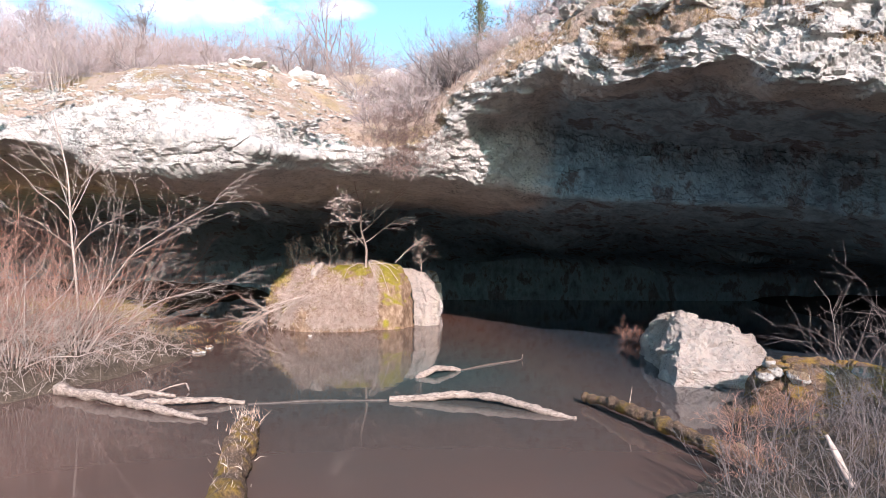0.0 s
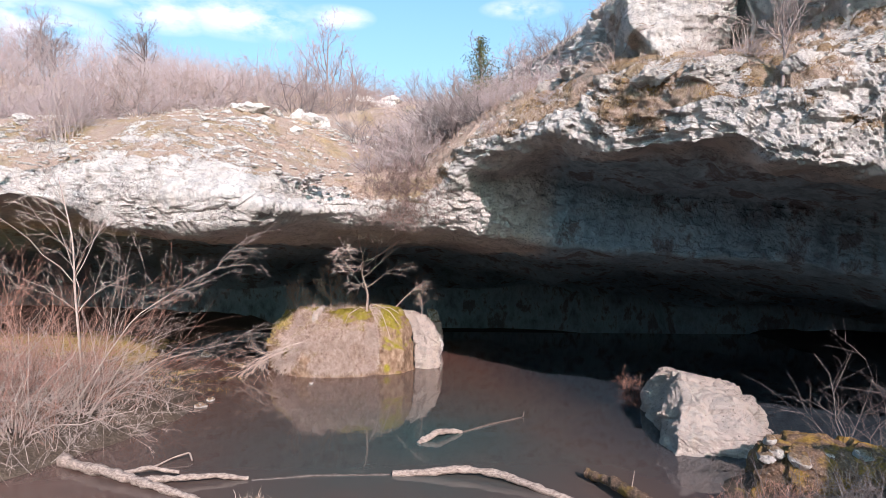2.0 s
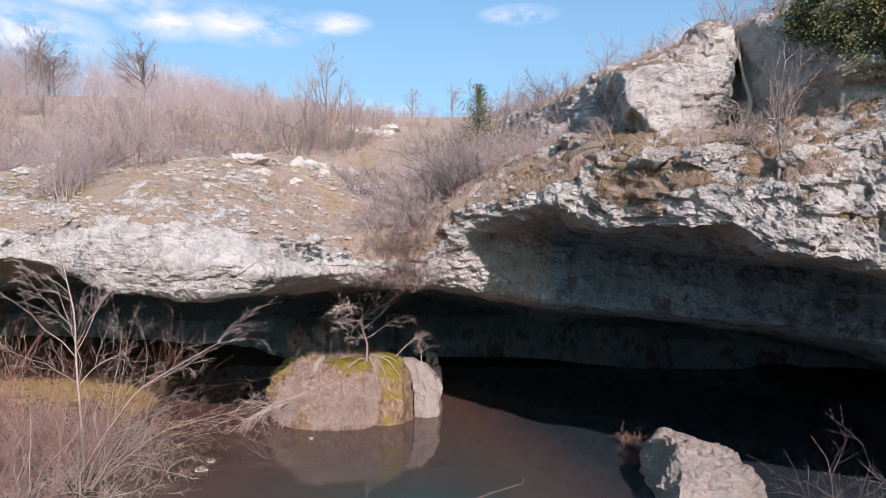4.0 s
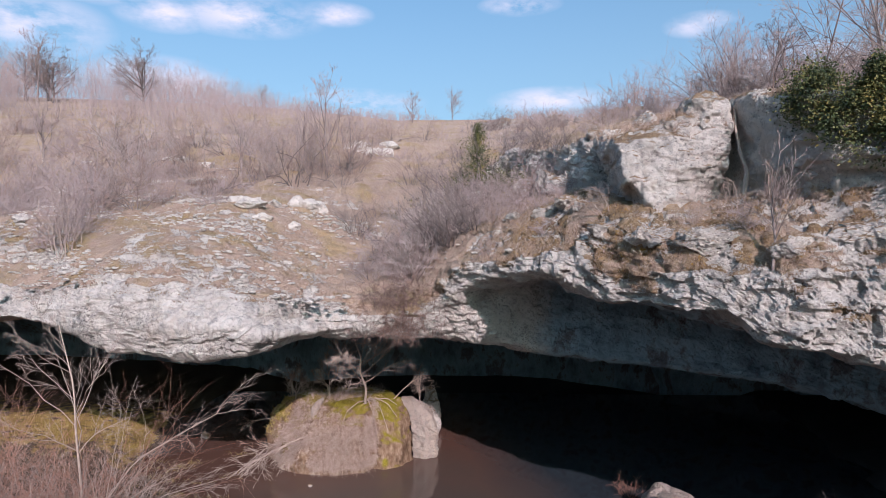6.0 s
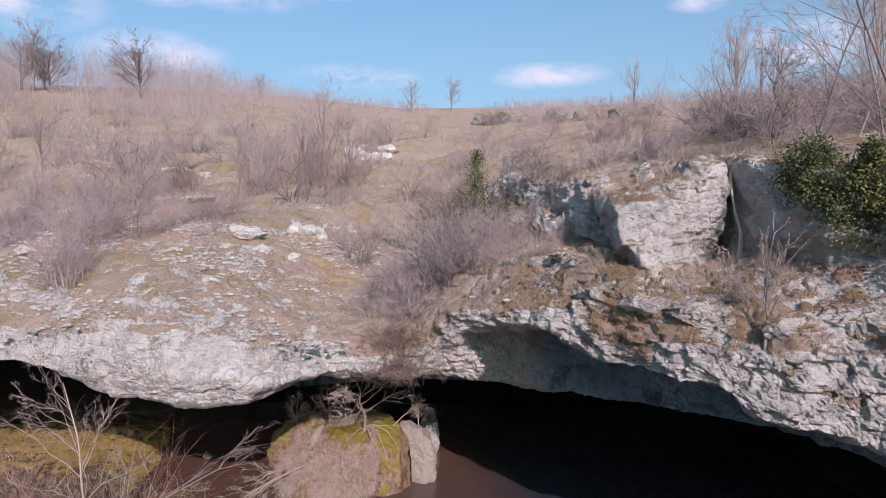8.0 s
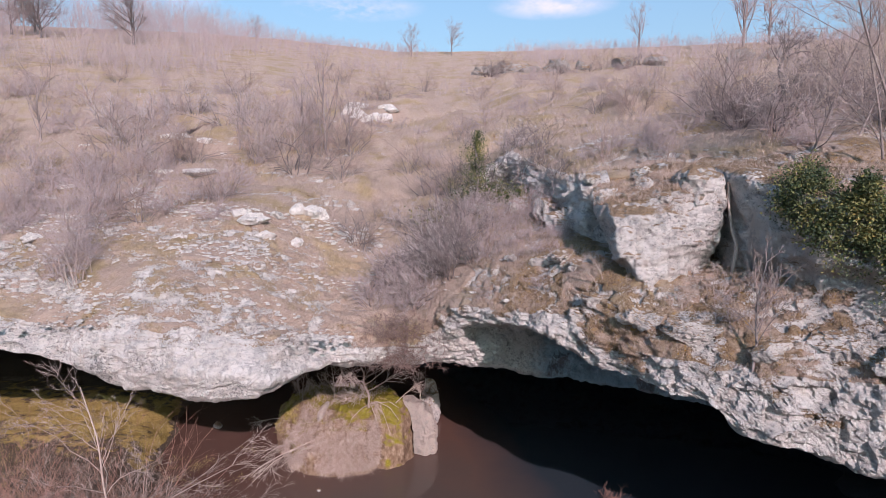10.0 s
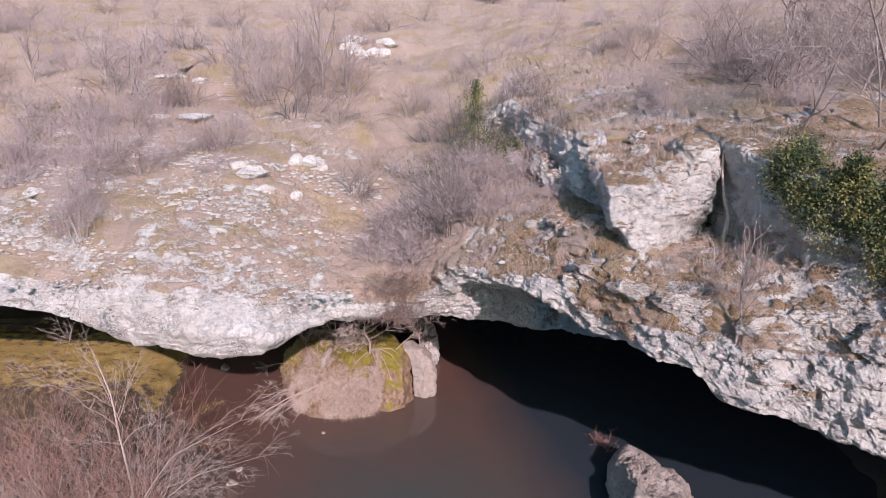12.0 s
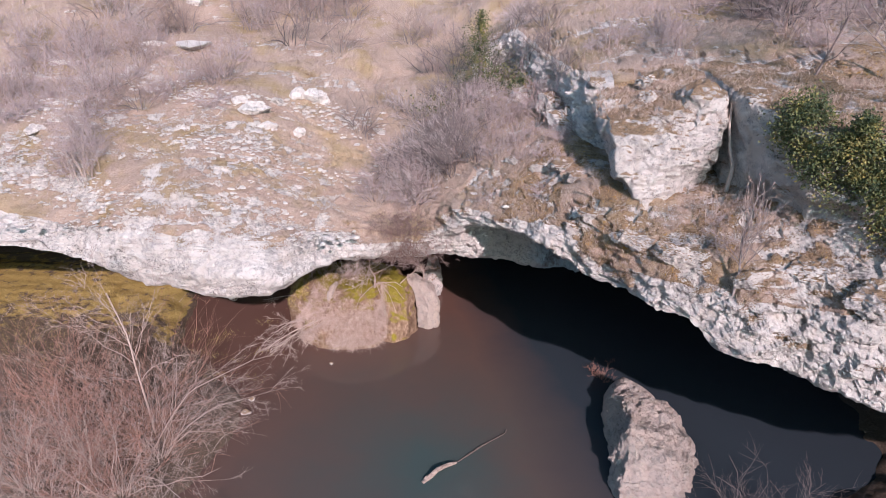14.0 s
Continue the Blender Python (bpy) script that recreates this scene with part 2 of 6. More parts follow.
def make_hill():
    """Limestone that gives way to thin dry turf and soil where the rock mask fades."""
    m, n, l, b = shader("rock_and_turf", 0.95, 0.2)
    om = n.new("ShaderNodeAttribute"); om.attribute_name = "moss"
    rc, rh = limestone(n, l, False, 0.0, remap(n, l, om.outputs["Fac"], 0.2, 0.65, 0.42, 0.6))
    a = n.new("ShaderNodeAttribute"); a.attribute_name = "rock"
    # mottled teal tint: shade of cave and hollow, put into the stone colour
    shade_tint = n.new("ShaderNodeAttribute"); shade_tint.attribute_name = "shade_tint"
    mottle = tex_noise(n, l, 0.9, 8, 0.7, stretch=(1, 1, 0.6))
    dc = ramp(n, l, mottle, [(0.30, (0.14, 0.16, 0.19)), (0.42, (0.27, 0.37, 0.44)), (0.52, (0.40, 0.53, 0.60)), (0.60, (0.20, 0.18, 0.19)), (0.70, (0.26, 0.32, 0.36)), (0.82, (0.48, 0.58, 0.64))])
    dm = remap(n, l, maths(n, l, "ADD", shade_tint.outputs["Fac"], maths(n, l, "MULTIPLY", maths(n, l, "SUBTRACT", mottle, 0.5), 0.9)), 0.35, 0.75)
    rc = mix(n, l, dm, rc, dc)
    patch = tex_noise(n, l, 1.5, 9, 0.7, stretch=(0.55, 1.25, 2.2))
    fine = tex_noise(n, l, 22, 6, 0.7)
    wide = tex_noise(n, l, 0.22, 5)
    k = maths(n, l, "ADD", a.outputs["Fac"], maths(n, l, "MULTIPLY", maths(n, l, "SUBTRACT", patch, 0.5), 1.5))
    k = maths(n, l, "ADD", k, maths(n, l, "MULTIPLY", maths(n, l, "SUBTRACT", fine, 0.5), 0.9))
    k = remap(n, l, k, 0.44, 0.52)
    turf = ramp(n, l, fine, [(0.28, (0.22, 0.15, 0.11)), (0.5, (0.47, 0.345, 0.27)), (0.72, (0.62, 0.49, 0.405))])
    green = ramp(n, l, fine, [(0.3, (0.23, 0.16, 0.07)), (0.7, (0.54, 0.40, 0.21))])
    mossy = tex_noise(n, l, 0.55, 5, 0.6)
    turf = mix(n, l, ramp(n, l, mossy, [(0.48, (0, 0, 0)), (0.62, (0.8, 0.8, 0.8))]), turf, green)
    turf = mix(n, l, ramp(n, l, wide, [(0.45, (0, 0, 0)), (0.7, (0.6, 0.6, 0.6))]), turf, (0.47, 0.35, 0.285))
    okk = remap(n, l, maths(n, l, "ADD", om.outputs["Fac"], maths(n, l, "MULTIPLY", maths(n, l, "SUBTRACT", tex_noise(n, l, 1.1, 6, 0.65), 0.5), 2.6)), 0.55, 0.75)
    rusty = ramp(n, l, maths(n, l, "ADD", maths(n, l, "MULTIPLY", fine, 0.6), maths(n, l, "MULTIPLY", tex_noise(n, l, 7, 8, 0.72), 0.4)), [(0.36, (0.06, 0.038, 0.022)), (0.46, (0.24, 0.155, 0.085)), (0.54, (0.38, 0.275, 0.19)), (0.58, (0.40, 0.215, 0.03)), (0.64, (0.36, 0.20, 0.04)), (0.70, (0.50, 0.39, 0.31))])
    turf = mix(n, l, okk, turf, rusty)
    l.new(mix(n, l, k, turf, rc), b.inputs["Base Color"])
    hh = maths(n, l, "ADD", maths(n, l, "MULTIPLY", rh, 1.0), maths(n, l, "MULTIPLY", k, 0.3))
    bump(n, l, b, hh, 0.85, 0.14)
    return m


def make_bank():
    m, n, l, b = shader("bank_soil", 0.95, 0.2)
    fine, mid, wide = tex_noise(n, l, 18, 6, 0.7), tex_noise(n, l, 2.4, 6), tex_noise(n, l, 0.5, 4)
    col = ramp(n, l, fine, [(0.3, (0.05, 0.036, 0.026)), (0.55, (0.13, 0.095, 0.07)), (0.75, (0.23, 0.175, 0.13))])
    g = n.new("ShaderNodeAttribute"); g.attribute_name = "moss"
    gm = remap(n, l, maths(n, l, "ADD", g.outputs["Fac"], maths(n, l, "MULTIPLY", maths(n, l, "SUBTRACT", mid, 0.5), 1.8)), 0.45, 0.7)
    gc = ramp(n, l, fine, [(0.3, (0.21, 0.14, 0.04)), (0.6, (0.42, 0.30, 0.10)), (0.8, (0.55, 0.38, 0.18))])
    # wet masks the cave floor's shade, which is put into the soil colour
    wet = n.new("ShaderNodeAttribute"); wet.attribute_name = "floor_shade"
    floor_shade = ramp(n, l, fine, [(0.3, (0.03, 0.035, 0.04)), (0.7, (0.07, 0.075, 0.08))])
    l.new(mix(n, l, wet.outputs["Fac"], mix(n, l, gm, col, gc), floor_shade), b.inputs["Base Color"])
    bump(n, l, b, maths(n, l, "ADD", fine, mid), 0.9, 0.08)
    return m


def make_water():
    m, n, l, b = shader("murky_water", 0.03, 0.5)
    b.inputs["IOR"].default_value = 1.33
    g = n.new("ShaderNodeNewGeometry")
    d = n.new("ShaderNodeVectorMath"); d.operation = "SUBTRACT"
    l.new(g.outputs["Position"], d.inputs[0]); d.inputs[1].default_value = (-1.0, 15.5, 0)
    s = n.new("ShaderNodeVectorMath"); s.operation = "MULTIPLY"
    l.new(d.outputs[0], s.inputs[0]); s.inputs[1].default_value = (0.25, 0.2, 0)
    ln = n.new("ShaderNodeVectorMath"); ln.operation = "LENGTH"; l.new(s.outputs[0], ln.inputs[0])
    w = tex_noise(n, l, 0.35, 4)
    k = maths(n, l, "ADD", ln.outputs["Value"], maths(n, l, "MULTIPLY", maths(n, l, "SUBTRACT", w, 0.5), 1.2))
    col = ramp(n, l, remap(n, l, k, 0.0, 2.2), [(0.0, (0.047, 0.070, 0.067)), (0.45, (0.084, 0.064, 0.056)), (1.0, (0.118, 0.066, 0.052))])
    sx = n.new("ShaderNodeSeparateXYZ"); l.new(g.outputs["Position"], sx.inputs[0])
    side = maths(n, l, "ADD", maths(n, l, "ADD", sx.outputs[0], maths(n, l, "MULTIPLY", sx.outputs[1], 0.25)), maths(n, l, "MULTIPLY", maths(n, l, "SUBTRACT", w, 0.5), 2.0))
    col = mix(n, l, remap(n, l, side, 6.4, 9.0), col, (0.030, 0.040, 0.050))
    l.new(col, b.inputs["Base Color"])
    bump(n, l, b, tex_noise(n, l, 2.2, 3, stretch=(1, 1.6, 1)), 0.06, 0.02)
    return m


def make_bark(name, dark, light, scale=30.0, rough=0.9, grain=(1, 1, 0.35)):
    m, n, l, b = shader(name, rough, 0.25)
    f = tex_noise(n, l, scale, 5, 0.65, stretch=grain)
    c = ramp(n, l, f, [(0.3, dark), (0.7, light)])
    o = n.new("ShaderNodeObjectInfo")
    c = mix(n, l, maths(n, l, "MULTIPLY", o.outputs["Random"], 0.25), c, (0.30, 0.22, 0.19))
    l.new(c, b.inputs["Base Color"])
    return m


def make_leafy(name, stops, rough=0.85):
    """Blades or leaves in one mesh: each island has its own shade."""
    m, n, l, b = shader(name, rough, 0.25)
    g = n.new("ShaderNodeNewGeometry")
    l.new(ramp(n, l, g.outputs["Random Per Island"], stops), b.inputs["Base Color"])
    return m


ROCK, ROCK_GREY, ROCK_WARM, HILL, BANK, WATER = make_rock(), make_rock("lichened_limestone", True, 0.0, 0.9, -0.75), make_rock("warm_limestone", False, 0.75, 0.3), make_hill(), make_bank(), make_water()
BARK_PALE = make_bark("pale_bark", (0.29, 0.22, 0.19), (0.55, 0.445, 0.385))
BARK_GREY = make_bark("grey_bark", (0.13, 0.105, 0.10), (0.30, 0.25, 0.235))
BARK_DARK = make_bark("dark_bark", (0.06, 0.05, 0.05), (0.16, 0.135, 0.13))
BARK_RED = make_bark("reddish_bark", (0.24, 0.11, 0.08), (0.48, 0.26, 0.19))
# pale bark made lighter: sunlight put into the colour
BARK_SUNLIT = make_bark("sunlit_bark", (0.48, 0.38, 0.34), (0.74, 0.62, 0.56))
TWIG_MAUVE = make_bark("mauve_twigs", (0.28, 0.22, 0.215), (0.52, 0.425, 0.415))
TWIG_ASH = make_bark("ash_grey_twigs", (0.34, 0.28, 0.265), (0.60, 0.51, 0.49))
BRUSH = make_bark("red_brown_twigs", (0.10, 0.06, 0.05), (0.42, 0.29, 0.25))
TWIG_BROWN = make_bark("brown_twigs", (0.22, 0.15, 0.125), (0.44, 0.325, 0.28))
STONE_PALE = make_rock("white_limestone", False, 0.0, 0.1, 0.8)
DRIFT = make_bark("weathered_wood", (0.08, 0.055, 0.042), (0.40, 0.315, 0.265), 22, 0.9, (0.6, 1, 1.4))
WET = make_bark("wet_wood", (0.03, 0.024, 0.02), (0.09, 0.07, 0.06), 14, 0.5)
GRASS = make_leafy("dry_grass", [(0.0, (0.25, 0.17, 0.13)), (0.5, (0.43, 0.315, 0.25)), (1.0, (0.58, 0.46, 0.38))])
GRASS_PINK = make_leafy("straw", [(0.0, (0.33, 0.24, 0.205)), (0.5, (0.53, 0.415, 0.365)), (1.0, (0.67, 0.56, 0.505))])
RUSTY = make_leafy("rusty_tufts", [(0.0, (0.10, 0.06, 0.035)), (0.3, (0.27, 0.19, 0.135)), (0.6, (0.46, 0.35, 0.285)), (0.75, (0.40, 0.26, 0.08)), (0.82, (0.50, 0.39, 0.33)), (1.0, (0.62, 0.51, 0.45))])
GRASS_GREEN = make_leafy("yellow_green_grass", [(0.0, (0.18, 0.14, 0.04)), (0.5, (0.37, 0.28, 0.10)), (1.0, (0.52, 0.39, 0.19))])
def make_ivy():
    """Each leaf its own shade; whole sprays turn yellow together."""
    m, n, l, b = shader("ivy_leaves", 0.55, 0.3)
    g = n.new("ShaderNodeNewGeometry")
    k = maths(n, l, "ADD", maths(n, l, "MULTIPLY", g.outputs["Random Per Island"], 0.5), maths(n, l, "MULTIPLY", remap(n, l, tex_noise(n, l, 1.6, 4), 0.36, 0.64), 0.5))
    l.new(ramp(n, l, k, [(0.1, (0.018, 0.034, 0.016)), (0.4, (0.05, 0.07, 0.026)), (0.68, (0.14, 0.14, 0.045)), (0.9, (0.27, 0.22, 0.065)), (1.0, (0.34, 0.20, 0.05))]), b.inputs["Base Color"])
    return m


IVY = make_ivy()

def broken(p, cell, seed):
    """Blocky relief: every point takes the height of the nearest of many scattered pieces, tilted a little."""
    q = p / np.asarray(cell) + 0.35 * np.stack([fractal(p, 1.3, 2, 0.5, seed + k) for k in range(3)], 1)
    i = np.floor(q).astype(np.int64)
    best, high = np.full(len(q), 9.0), np.zeros(len(q))
    for a in (-1, 0, 1):
        for b in (-1, 0, 1):
            for c in (-1, 0, 1):
                k = i + (a, b, c)
                f = np.stack([hash01(k[:, 0], k[:, 1], k[:, 2], np.int64(seed + 10 + m)) for m in range(4)], 1)
                off = q - k - f[:, :3]
                d = (off ** 2).sum(1)
                h = f[:, 3] + 0.35 * (off[:, 0] * (f[:, 0] - 0.5) + off[:, 2] * (f[:, 1] - 0.5)) * 2
                near_ = d < best
                best, high = np.where(near_, d, best), np.where(near_, h, high)
    return high - 0.5


# ---- the cliff and the hill: one sheet from the cave's back wall, over the brow, to the horizon ----
def knots(x, xs, ys, width=0.0):
    """A curve through a few known places."""
    return np.interp(x, xs, ys)


u = np.unique(np.concatenate([
    -np.geomspace(17, 900, 60)[::-1], np.linspace(-17, -13.5, 40), np.arange(-13.5, 10.5, 0.04), np.linspace(10.5, 17, 60), np.geomspace(17.2, 900, 60)]))
nu = len(u)

# lower brow of the cave mouth
low_y = knots(u, [-60, -20, -14, -12, -10.8, -9, -7, -5.8, -5.3, -4.7, -2.2, 0, 3.2, 5, 7, 9.9, 14, 25, 60], [30, 20, 19.0, 18.7, 18.0, 17.8, 17.3, 17.2, 18.0, 19.5, 20.3, 20.7, 20.9, 20.4, 19.6, 18.2, 15.5, 12, 9])
low_z = knots(u, [-20, -13.5, -11, -9.5, -7, -5.4, -4.6, -2.2, 0, 1.7, 3.2, 6, 9.5, 11.5, 20], [5.8, 5.75, 5.6, 5.1, 5.1, 5.2, 5.35, 5.3, 5.0, 4.75, 4.48, 4.2, 3.95, 3.6, 0.5])
# hollow under the upper brow
hol_y = knots(u, [-14, -5.5, -4, -2, -0.5, 0.6, 2, 3.5, 5, 7, 10, 14, 25], [18.2, 17.0, 19.2, 20.0, 20.0, 20.0, 20.4, 21.2, 21.2, 20.4, 18.8, 15.8, 12])
hol_z = knots(u, [-14, -9.5, -5, -2, -0.5, 0.6, 2, 3.5, 5, 7, 9, 11.5, 20], [6.2, 5.6, 5.6, 5.6, 6.0, 6.6, 6.9, 6.8, 6.4, 6.2, 5.9, 5.4, 1.5])
# upper brow
upp_y = knots(u, [-60, -20, -14, -12, -9, -7, -5.8, -4.7, -2, -0.6, 0.2, 1.5, 2.5, 3.4, 4.4, 4.9, 5.4, 5.9, 6.4, 7.1, 7.6, 8.5, 10, 14, 25, 60], [29, 19, 18.3, 18.1, 17.3, 16.9, 16.9, 19.0, 19.9, 19.7, 18.8, 17.2, 16.1, 15.5, 14.15, 13.4, 12.9, 12.6, 12.4, 12.25, 12.2, 11.5, 10.3, 8.0, 6.5, 6])
upp_z = knots(u, [-14, -9, -5.5, -2, -0.6, 0.2, 1.5, 2.5, 3.4, 4.4, 4.9, 5.4, 5.9, 6.4, 7.1, 7.6, 8.5, 10, 12.5], [6.3, 5.9, 5.9, 5.9, 6.3, 7.0, 7.3, 7.4, 6.6, 6.6, 6.55, 6.55, 6.1, 5.9, 5.9, 5.75, 5.6, 5.4, 5.2])
# edge where the turf begins
edg_y = knots(u, [-60, -20, -15, -12, -9, -7, -5.5, -4.5, -2, -0.8, 0.2, 1.2, 2.6, 3.6, 4.4, 5.2, 5.8, 6.5, 7.5, 8.3, 10, 14, 25, 60], [30, 19.8, 19.0, 18.3, 17.5, 17.3, 17.9, 19.4, 20.2, 19.9, 18.4, 17.4, 16.1, 15.2, 14.0, 13.35, 12.9, 12.5, 12.2, 11.6, 10.6, 8.6, 7.2, 6.8])
edg_z = knots(u, [-60, -15, -12, -9, -7, -5.5, -4.5, -2, -0.8, 0.2, 1.2, 2.6, 3.6, 4.4, 5.2, 5.8, 6.5, 7.5, 8.3, 10, 14, 30], [9, 7.1, 6.8, 6.8, 6.7, 6.45, 6.5, 6.5, 6.8, 7.6, 7.65, 7.8, 7.45, 7.4, 7.5, 7.4, 7.55, 7.5, 7.7, 8.0, 8.6, 9.4])
# back of the terrace
ter_y = knots(u, [-60, -20, -15.8, -12, -9, -7, -4, -1.5, 1, 2.5, 4.0, 5.2, 6.2, 7.2, 8.5, 11, 14, 25, 60], [34, 24, 22.3, 20.5, 19.6, 19.4, 21.6, 21.8, 20.0, 18.0, 15.7, 15.3, 15.1, 14.4, 13.5, 12.6, 12, 10, 9])
ter_z = knots(u, [-60, -20, -15.8, -12, -9, -7, -4, -1.5, 1, 2.5, 4.0, 6.2, 7.5, 9, 14, 30], [11, 9.2, 8.9, 8.3, 8.3, 8.0, 7.2, 7.6, 8.9, 8.95, 8.85, 8.95, 9.2, 9.4, 9.8, 10.5])
# the mossy ledge on the brow, half way up to the terrace
led_y = np.where((u > 3.2) & (u < 9), knots(u, [3.2, 3.9, 4.4, 5.5, 6.4, 7.5, 8.3, 9], [15.9, 14.95, 14.3, 13.75, 12.85, 12.65, 12.2, 11.7]), 0.5 * (edg_y + ter_y))
led_z = np.where((u > 3.2) & (u < 9), knots(u, [3.2, 3.9, 4.4, 5.5, 6.4, 7.5, 8.3, 9], [8.3, 8.3, 8.1, 8.15, 8.05, 8.1, 8.4, 8.7]), 0.5 * (edg_z + ter_z))
# foot and top of the step that carries the crag
stf_y = knots(u, [-60, -20, -8, -4, 0, 1.2, 2.0, 2.6, 3.2, 3.7, 4.4, 5, 7, 9, 11, 14, 30], [40, 28, 24, 26, 28.6, 28.3, 27.0, 24.0, 21.0, 18.8, 18.4, 18.4, 18.4, 18, 16.5, 15, 12])
stf_z = knots(u, [-60, -20, -8, -4, -1, 0.5, 2, 2.6, 3.2, 4, 7, 9, 14, 30], [13, 10.2, 9.55, 8.9, 9.5, 10.5, 10.7, 10.3, 9.8, 9.3, 9.3, 9.5, 10, 11])
stp_h = knots(u, [-9, -7, -4, -0.5, 1.2, 2, 2.6, 3.2, 4, 6, 9, 14, 30], [0.1, 0.12, 0.15, 0.4, 0.9, 1.4, 1.4, 1.5, 1.9, 2.3, 2.4, 2.2, 1.0])
h1_y = np.maximum(knots(u, [-60, -20, -8, -3, 1, 4, 7, 14, 30], [50, 38, 38, 38, 36, 32, 30, 30, 30]), stf_y + 4)
h1_z = knots(u, [-60, -20, -17, -8, -3, 1, 4, 7, 14, 30], [17, 13.8, 13.3, 12.6, 12.4, 13.4, 13.8, 13.8, 14.6, 17.0])
h2_z = knots(u, [-80, -40, -17, -8, -2, 4, 10, 20, 40, 80], [23, 20.5, 18.6, 17.9, 18.0, 18.2, 18.6, 19.3, 22, 24])
h3_z = knots(u, [-140, -60, -40, -12, 10, 30, 60, 140], [37, 33.5, 32.5, 29.5, 29.5, 30, 31, 32])
# ceiling and back wall of the cave
cei_y = knots(u, [-60, -16, -12, -9, -5.5, -2, 2, 6, 12, 25], [46, 38, 38, 40, 42, 42, 42, 40, 36, 26])
cei_z = knots(u, [-16, -10, -5.5, -2, 0, 2, 6, 12], [4.4, 4.1, 3.8, 3.6, 3.3, 3.1, 2.8, 2.4])
bak_y = cei_y + knots(u, [-20, -12, -6, 6, 12], [3, 4, 4, 4, 3])

one = np.ones(nu)
stations = [  # (y, z, number of steps to the next, rockiness)
    (bak_y, -1.0 * one, 10, 1.0), (bak_y + 0.4, np.minimum(2.0, 0.55 * cei_z), 14, 1.0), (cei_y, cei_z, 60, 1.0),
    (0.35 * cei_y + 0.65 * low_y, 0.35 * cei_z + 0.65 * low_z + 0.05, 50, 1.0), (low_y + 0.1, low_z, 30, 1.0),
    (hol_y, hol_z, 70, 1.0), (upp_y, upp_z, 34, 0.97), (edg_y, edg_z, 22, 0.58), (led_y, led_z, 22, 0.42), (ter_y, ter_z, 70, 0.25),
    (stf_y, stf_z, 34, 0.22), (stf_y + 0.5, stf_z + stp_h, 40, 0.40), (h1_y, h1_z, 40, 0.12),
    (60 * one, h2_z, 36, 0.10), (110 * one, h3_z, 14, 0.1), (180 * one, h3_z + 2.0, 6, 0.05), (600 * one, h3_z + 6, 4, 0.0), (2500 * one, h3_z + 8, 1, 0.0)]
cols_y, cols_z, cols_r = [], [], []
for (y0, z0, k, r0), (y1, z1, _, r1) in zip(stations, stations[1:]):
    for f in np.arange(k) / k:
        cols_y.append(y0 + (y1 - y0) * f)
        cols_z.append(z0 + (z1 - z0) * f)
        cols_r.append(r0 + (r1 - r0) * f)
Y, Z = np.stack(cols_y, 1), np.stack(cols_z, 1)
R = np.repeat(np.array(cols_r)[None], nu, 0)
nv = Y.shape[1]
col_no = np.repeat(np.arange(nv)[None], nu, 0)
R[(col_no > 380) & (col_no < 420) & (u[:, None] > 0.2) & (u[:, None] < 4.4)] = 0.75      # the low scarp that runs back from the crag
core = slice(40, nv - 30)
for _ in range(2):      # round the knees of the profile, and run the plan's corners together
    Y[:, core], Z[:, core] = blur(Y, 5, 1)[:, core], blur(Z, 5, 1)[:, core]
Y, Z = blur(Y, 5, 0), blur(Z, 5, 0)
X = np.repeat(u[:, None], nv, 1)


def normals(P):
    du, dv = np.gradient(P, axis=0), np.gradient(P, axis=1)
    n = np.cross(dv, du)
    return n / np.maximum(np.linalg.norm(n, axis=2, keepdims=True), 1e-9)


P = np.stack([X, Y, Z], 2)
N = normals(P)
flat = P.reshape(-1, 3)
near = np.clip(1.3 - np.abs(flat[:, 0] + 1.5) / 60, 0, 1) * np.clip(1.5 - flat[:, 1] / 60, 0.12, 1)
rock = R.reshape(-1)
broad = fractal(flat, 0.22, 3, 0.5, 3)
mid = fractal(flat, 1.1, 4, 0.55, 11)
# bedded limestone: each bed is broken into blocks that stand out by different amounts
warp = 0.10 * fractal(flat, 0.8, 3, 0.5, 21)
bedz = flat[:, 2] + warp + 0.03 * flat[:, 0]
beds = 0.0
for thick, amp, length, sd in ((0.42, 0.13, 1.1, 31), (0.19, 0.12, 0.5, 41), (0.11, 0.06, 0.24, 43)):
    k = np.floor(bedz / thick)
    f = bedz / thick - k
    shift = hash01(k.astype(np.int64), np.int64(sd))
    along = (flat[:, 0] * 0.8 + flat[:, 1] * 0.6) / length + 7 * shift + 0.5 * mid
    c = np.floor(along)
    g = along - c
    stand = hash01(k.astype(np.int64), c.astype(np.int64), np.int64(sd + 1))
    soft = np.clip(np.minimum(f, 1 - f) * 7, 0, 1) ** 0.5 * np.clip(np.minimum(g, 1 - g) * 9, 0.25, 1) ** 0.5
    beds = beds + amp * (stand * soft - 0.4)
upness = N.reshape(-1, 3)[:, 2]
inside = np.repeat((np.arange(nv) < 134)[None], nu, 0).reshape(-1)
face = np.clip(1.15 - np.abs(upness), 0.12, 1) * np.clip((rock - 0.25) / 0.35, 0, 1)
lumps = fractal(flat, 3.2, 3, 0.55, 51)
on_face = np.flatnonzero((np.repeat(((np.arange(nv) > 120) & (np.arange(nv) < 420))[None], nu, 0).reshape(-1)) & (np.abs(flat[:, 0] + 1.5) < 14))
blocks = np.zeros(len(flat))
blocks[on_face] = 0.15 * broken(flat[on_face], (0.52, 0.52, 0.26), 81) + 0.085 * broken(flat[on_face], (0.19, 0.19, 0.15), 181)
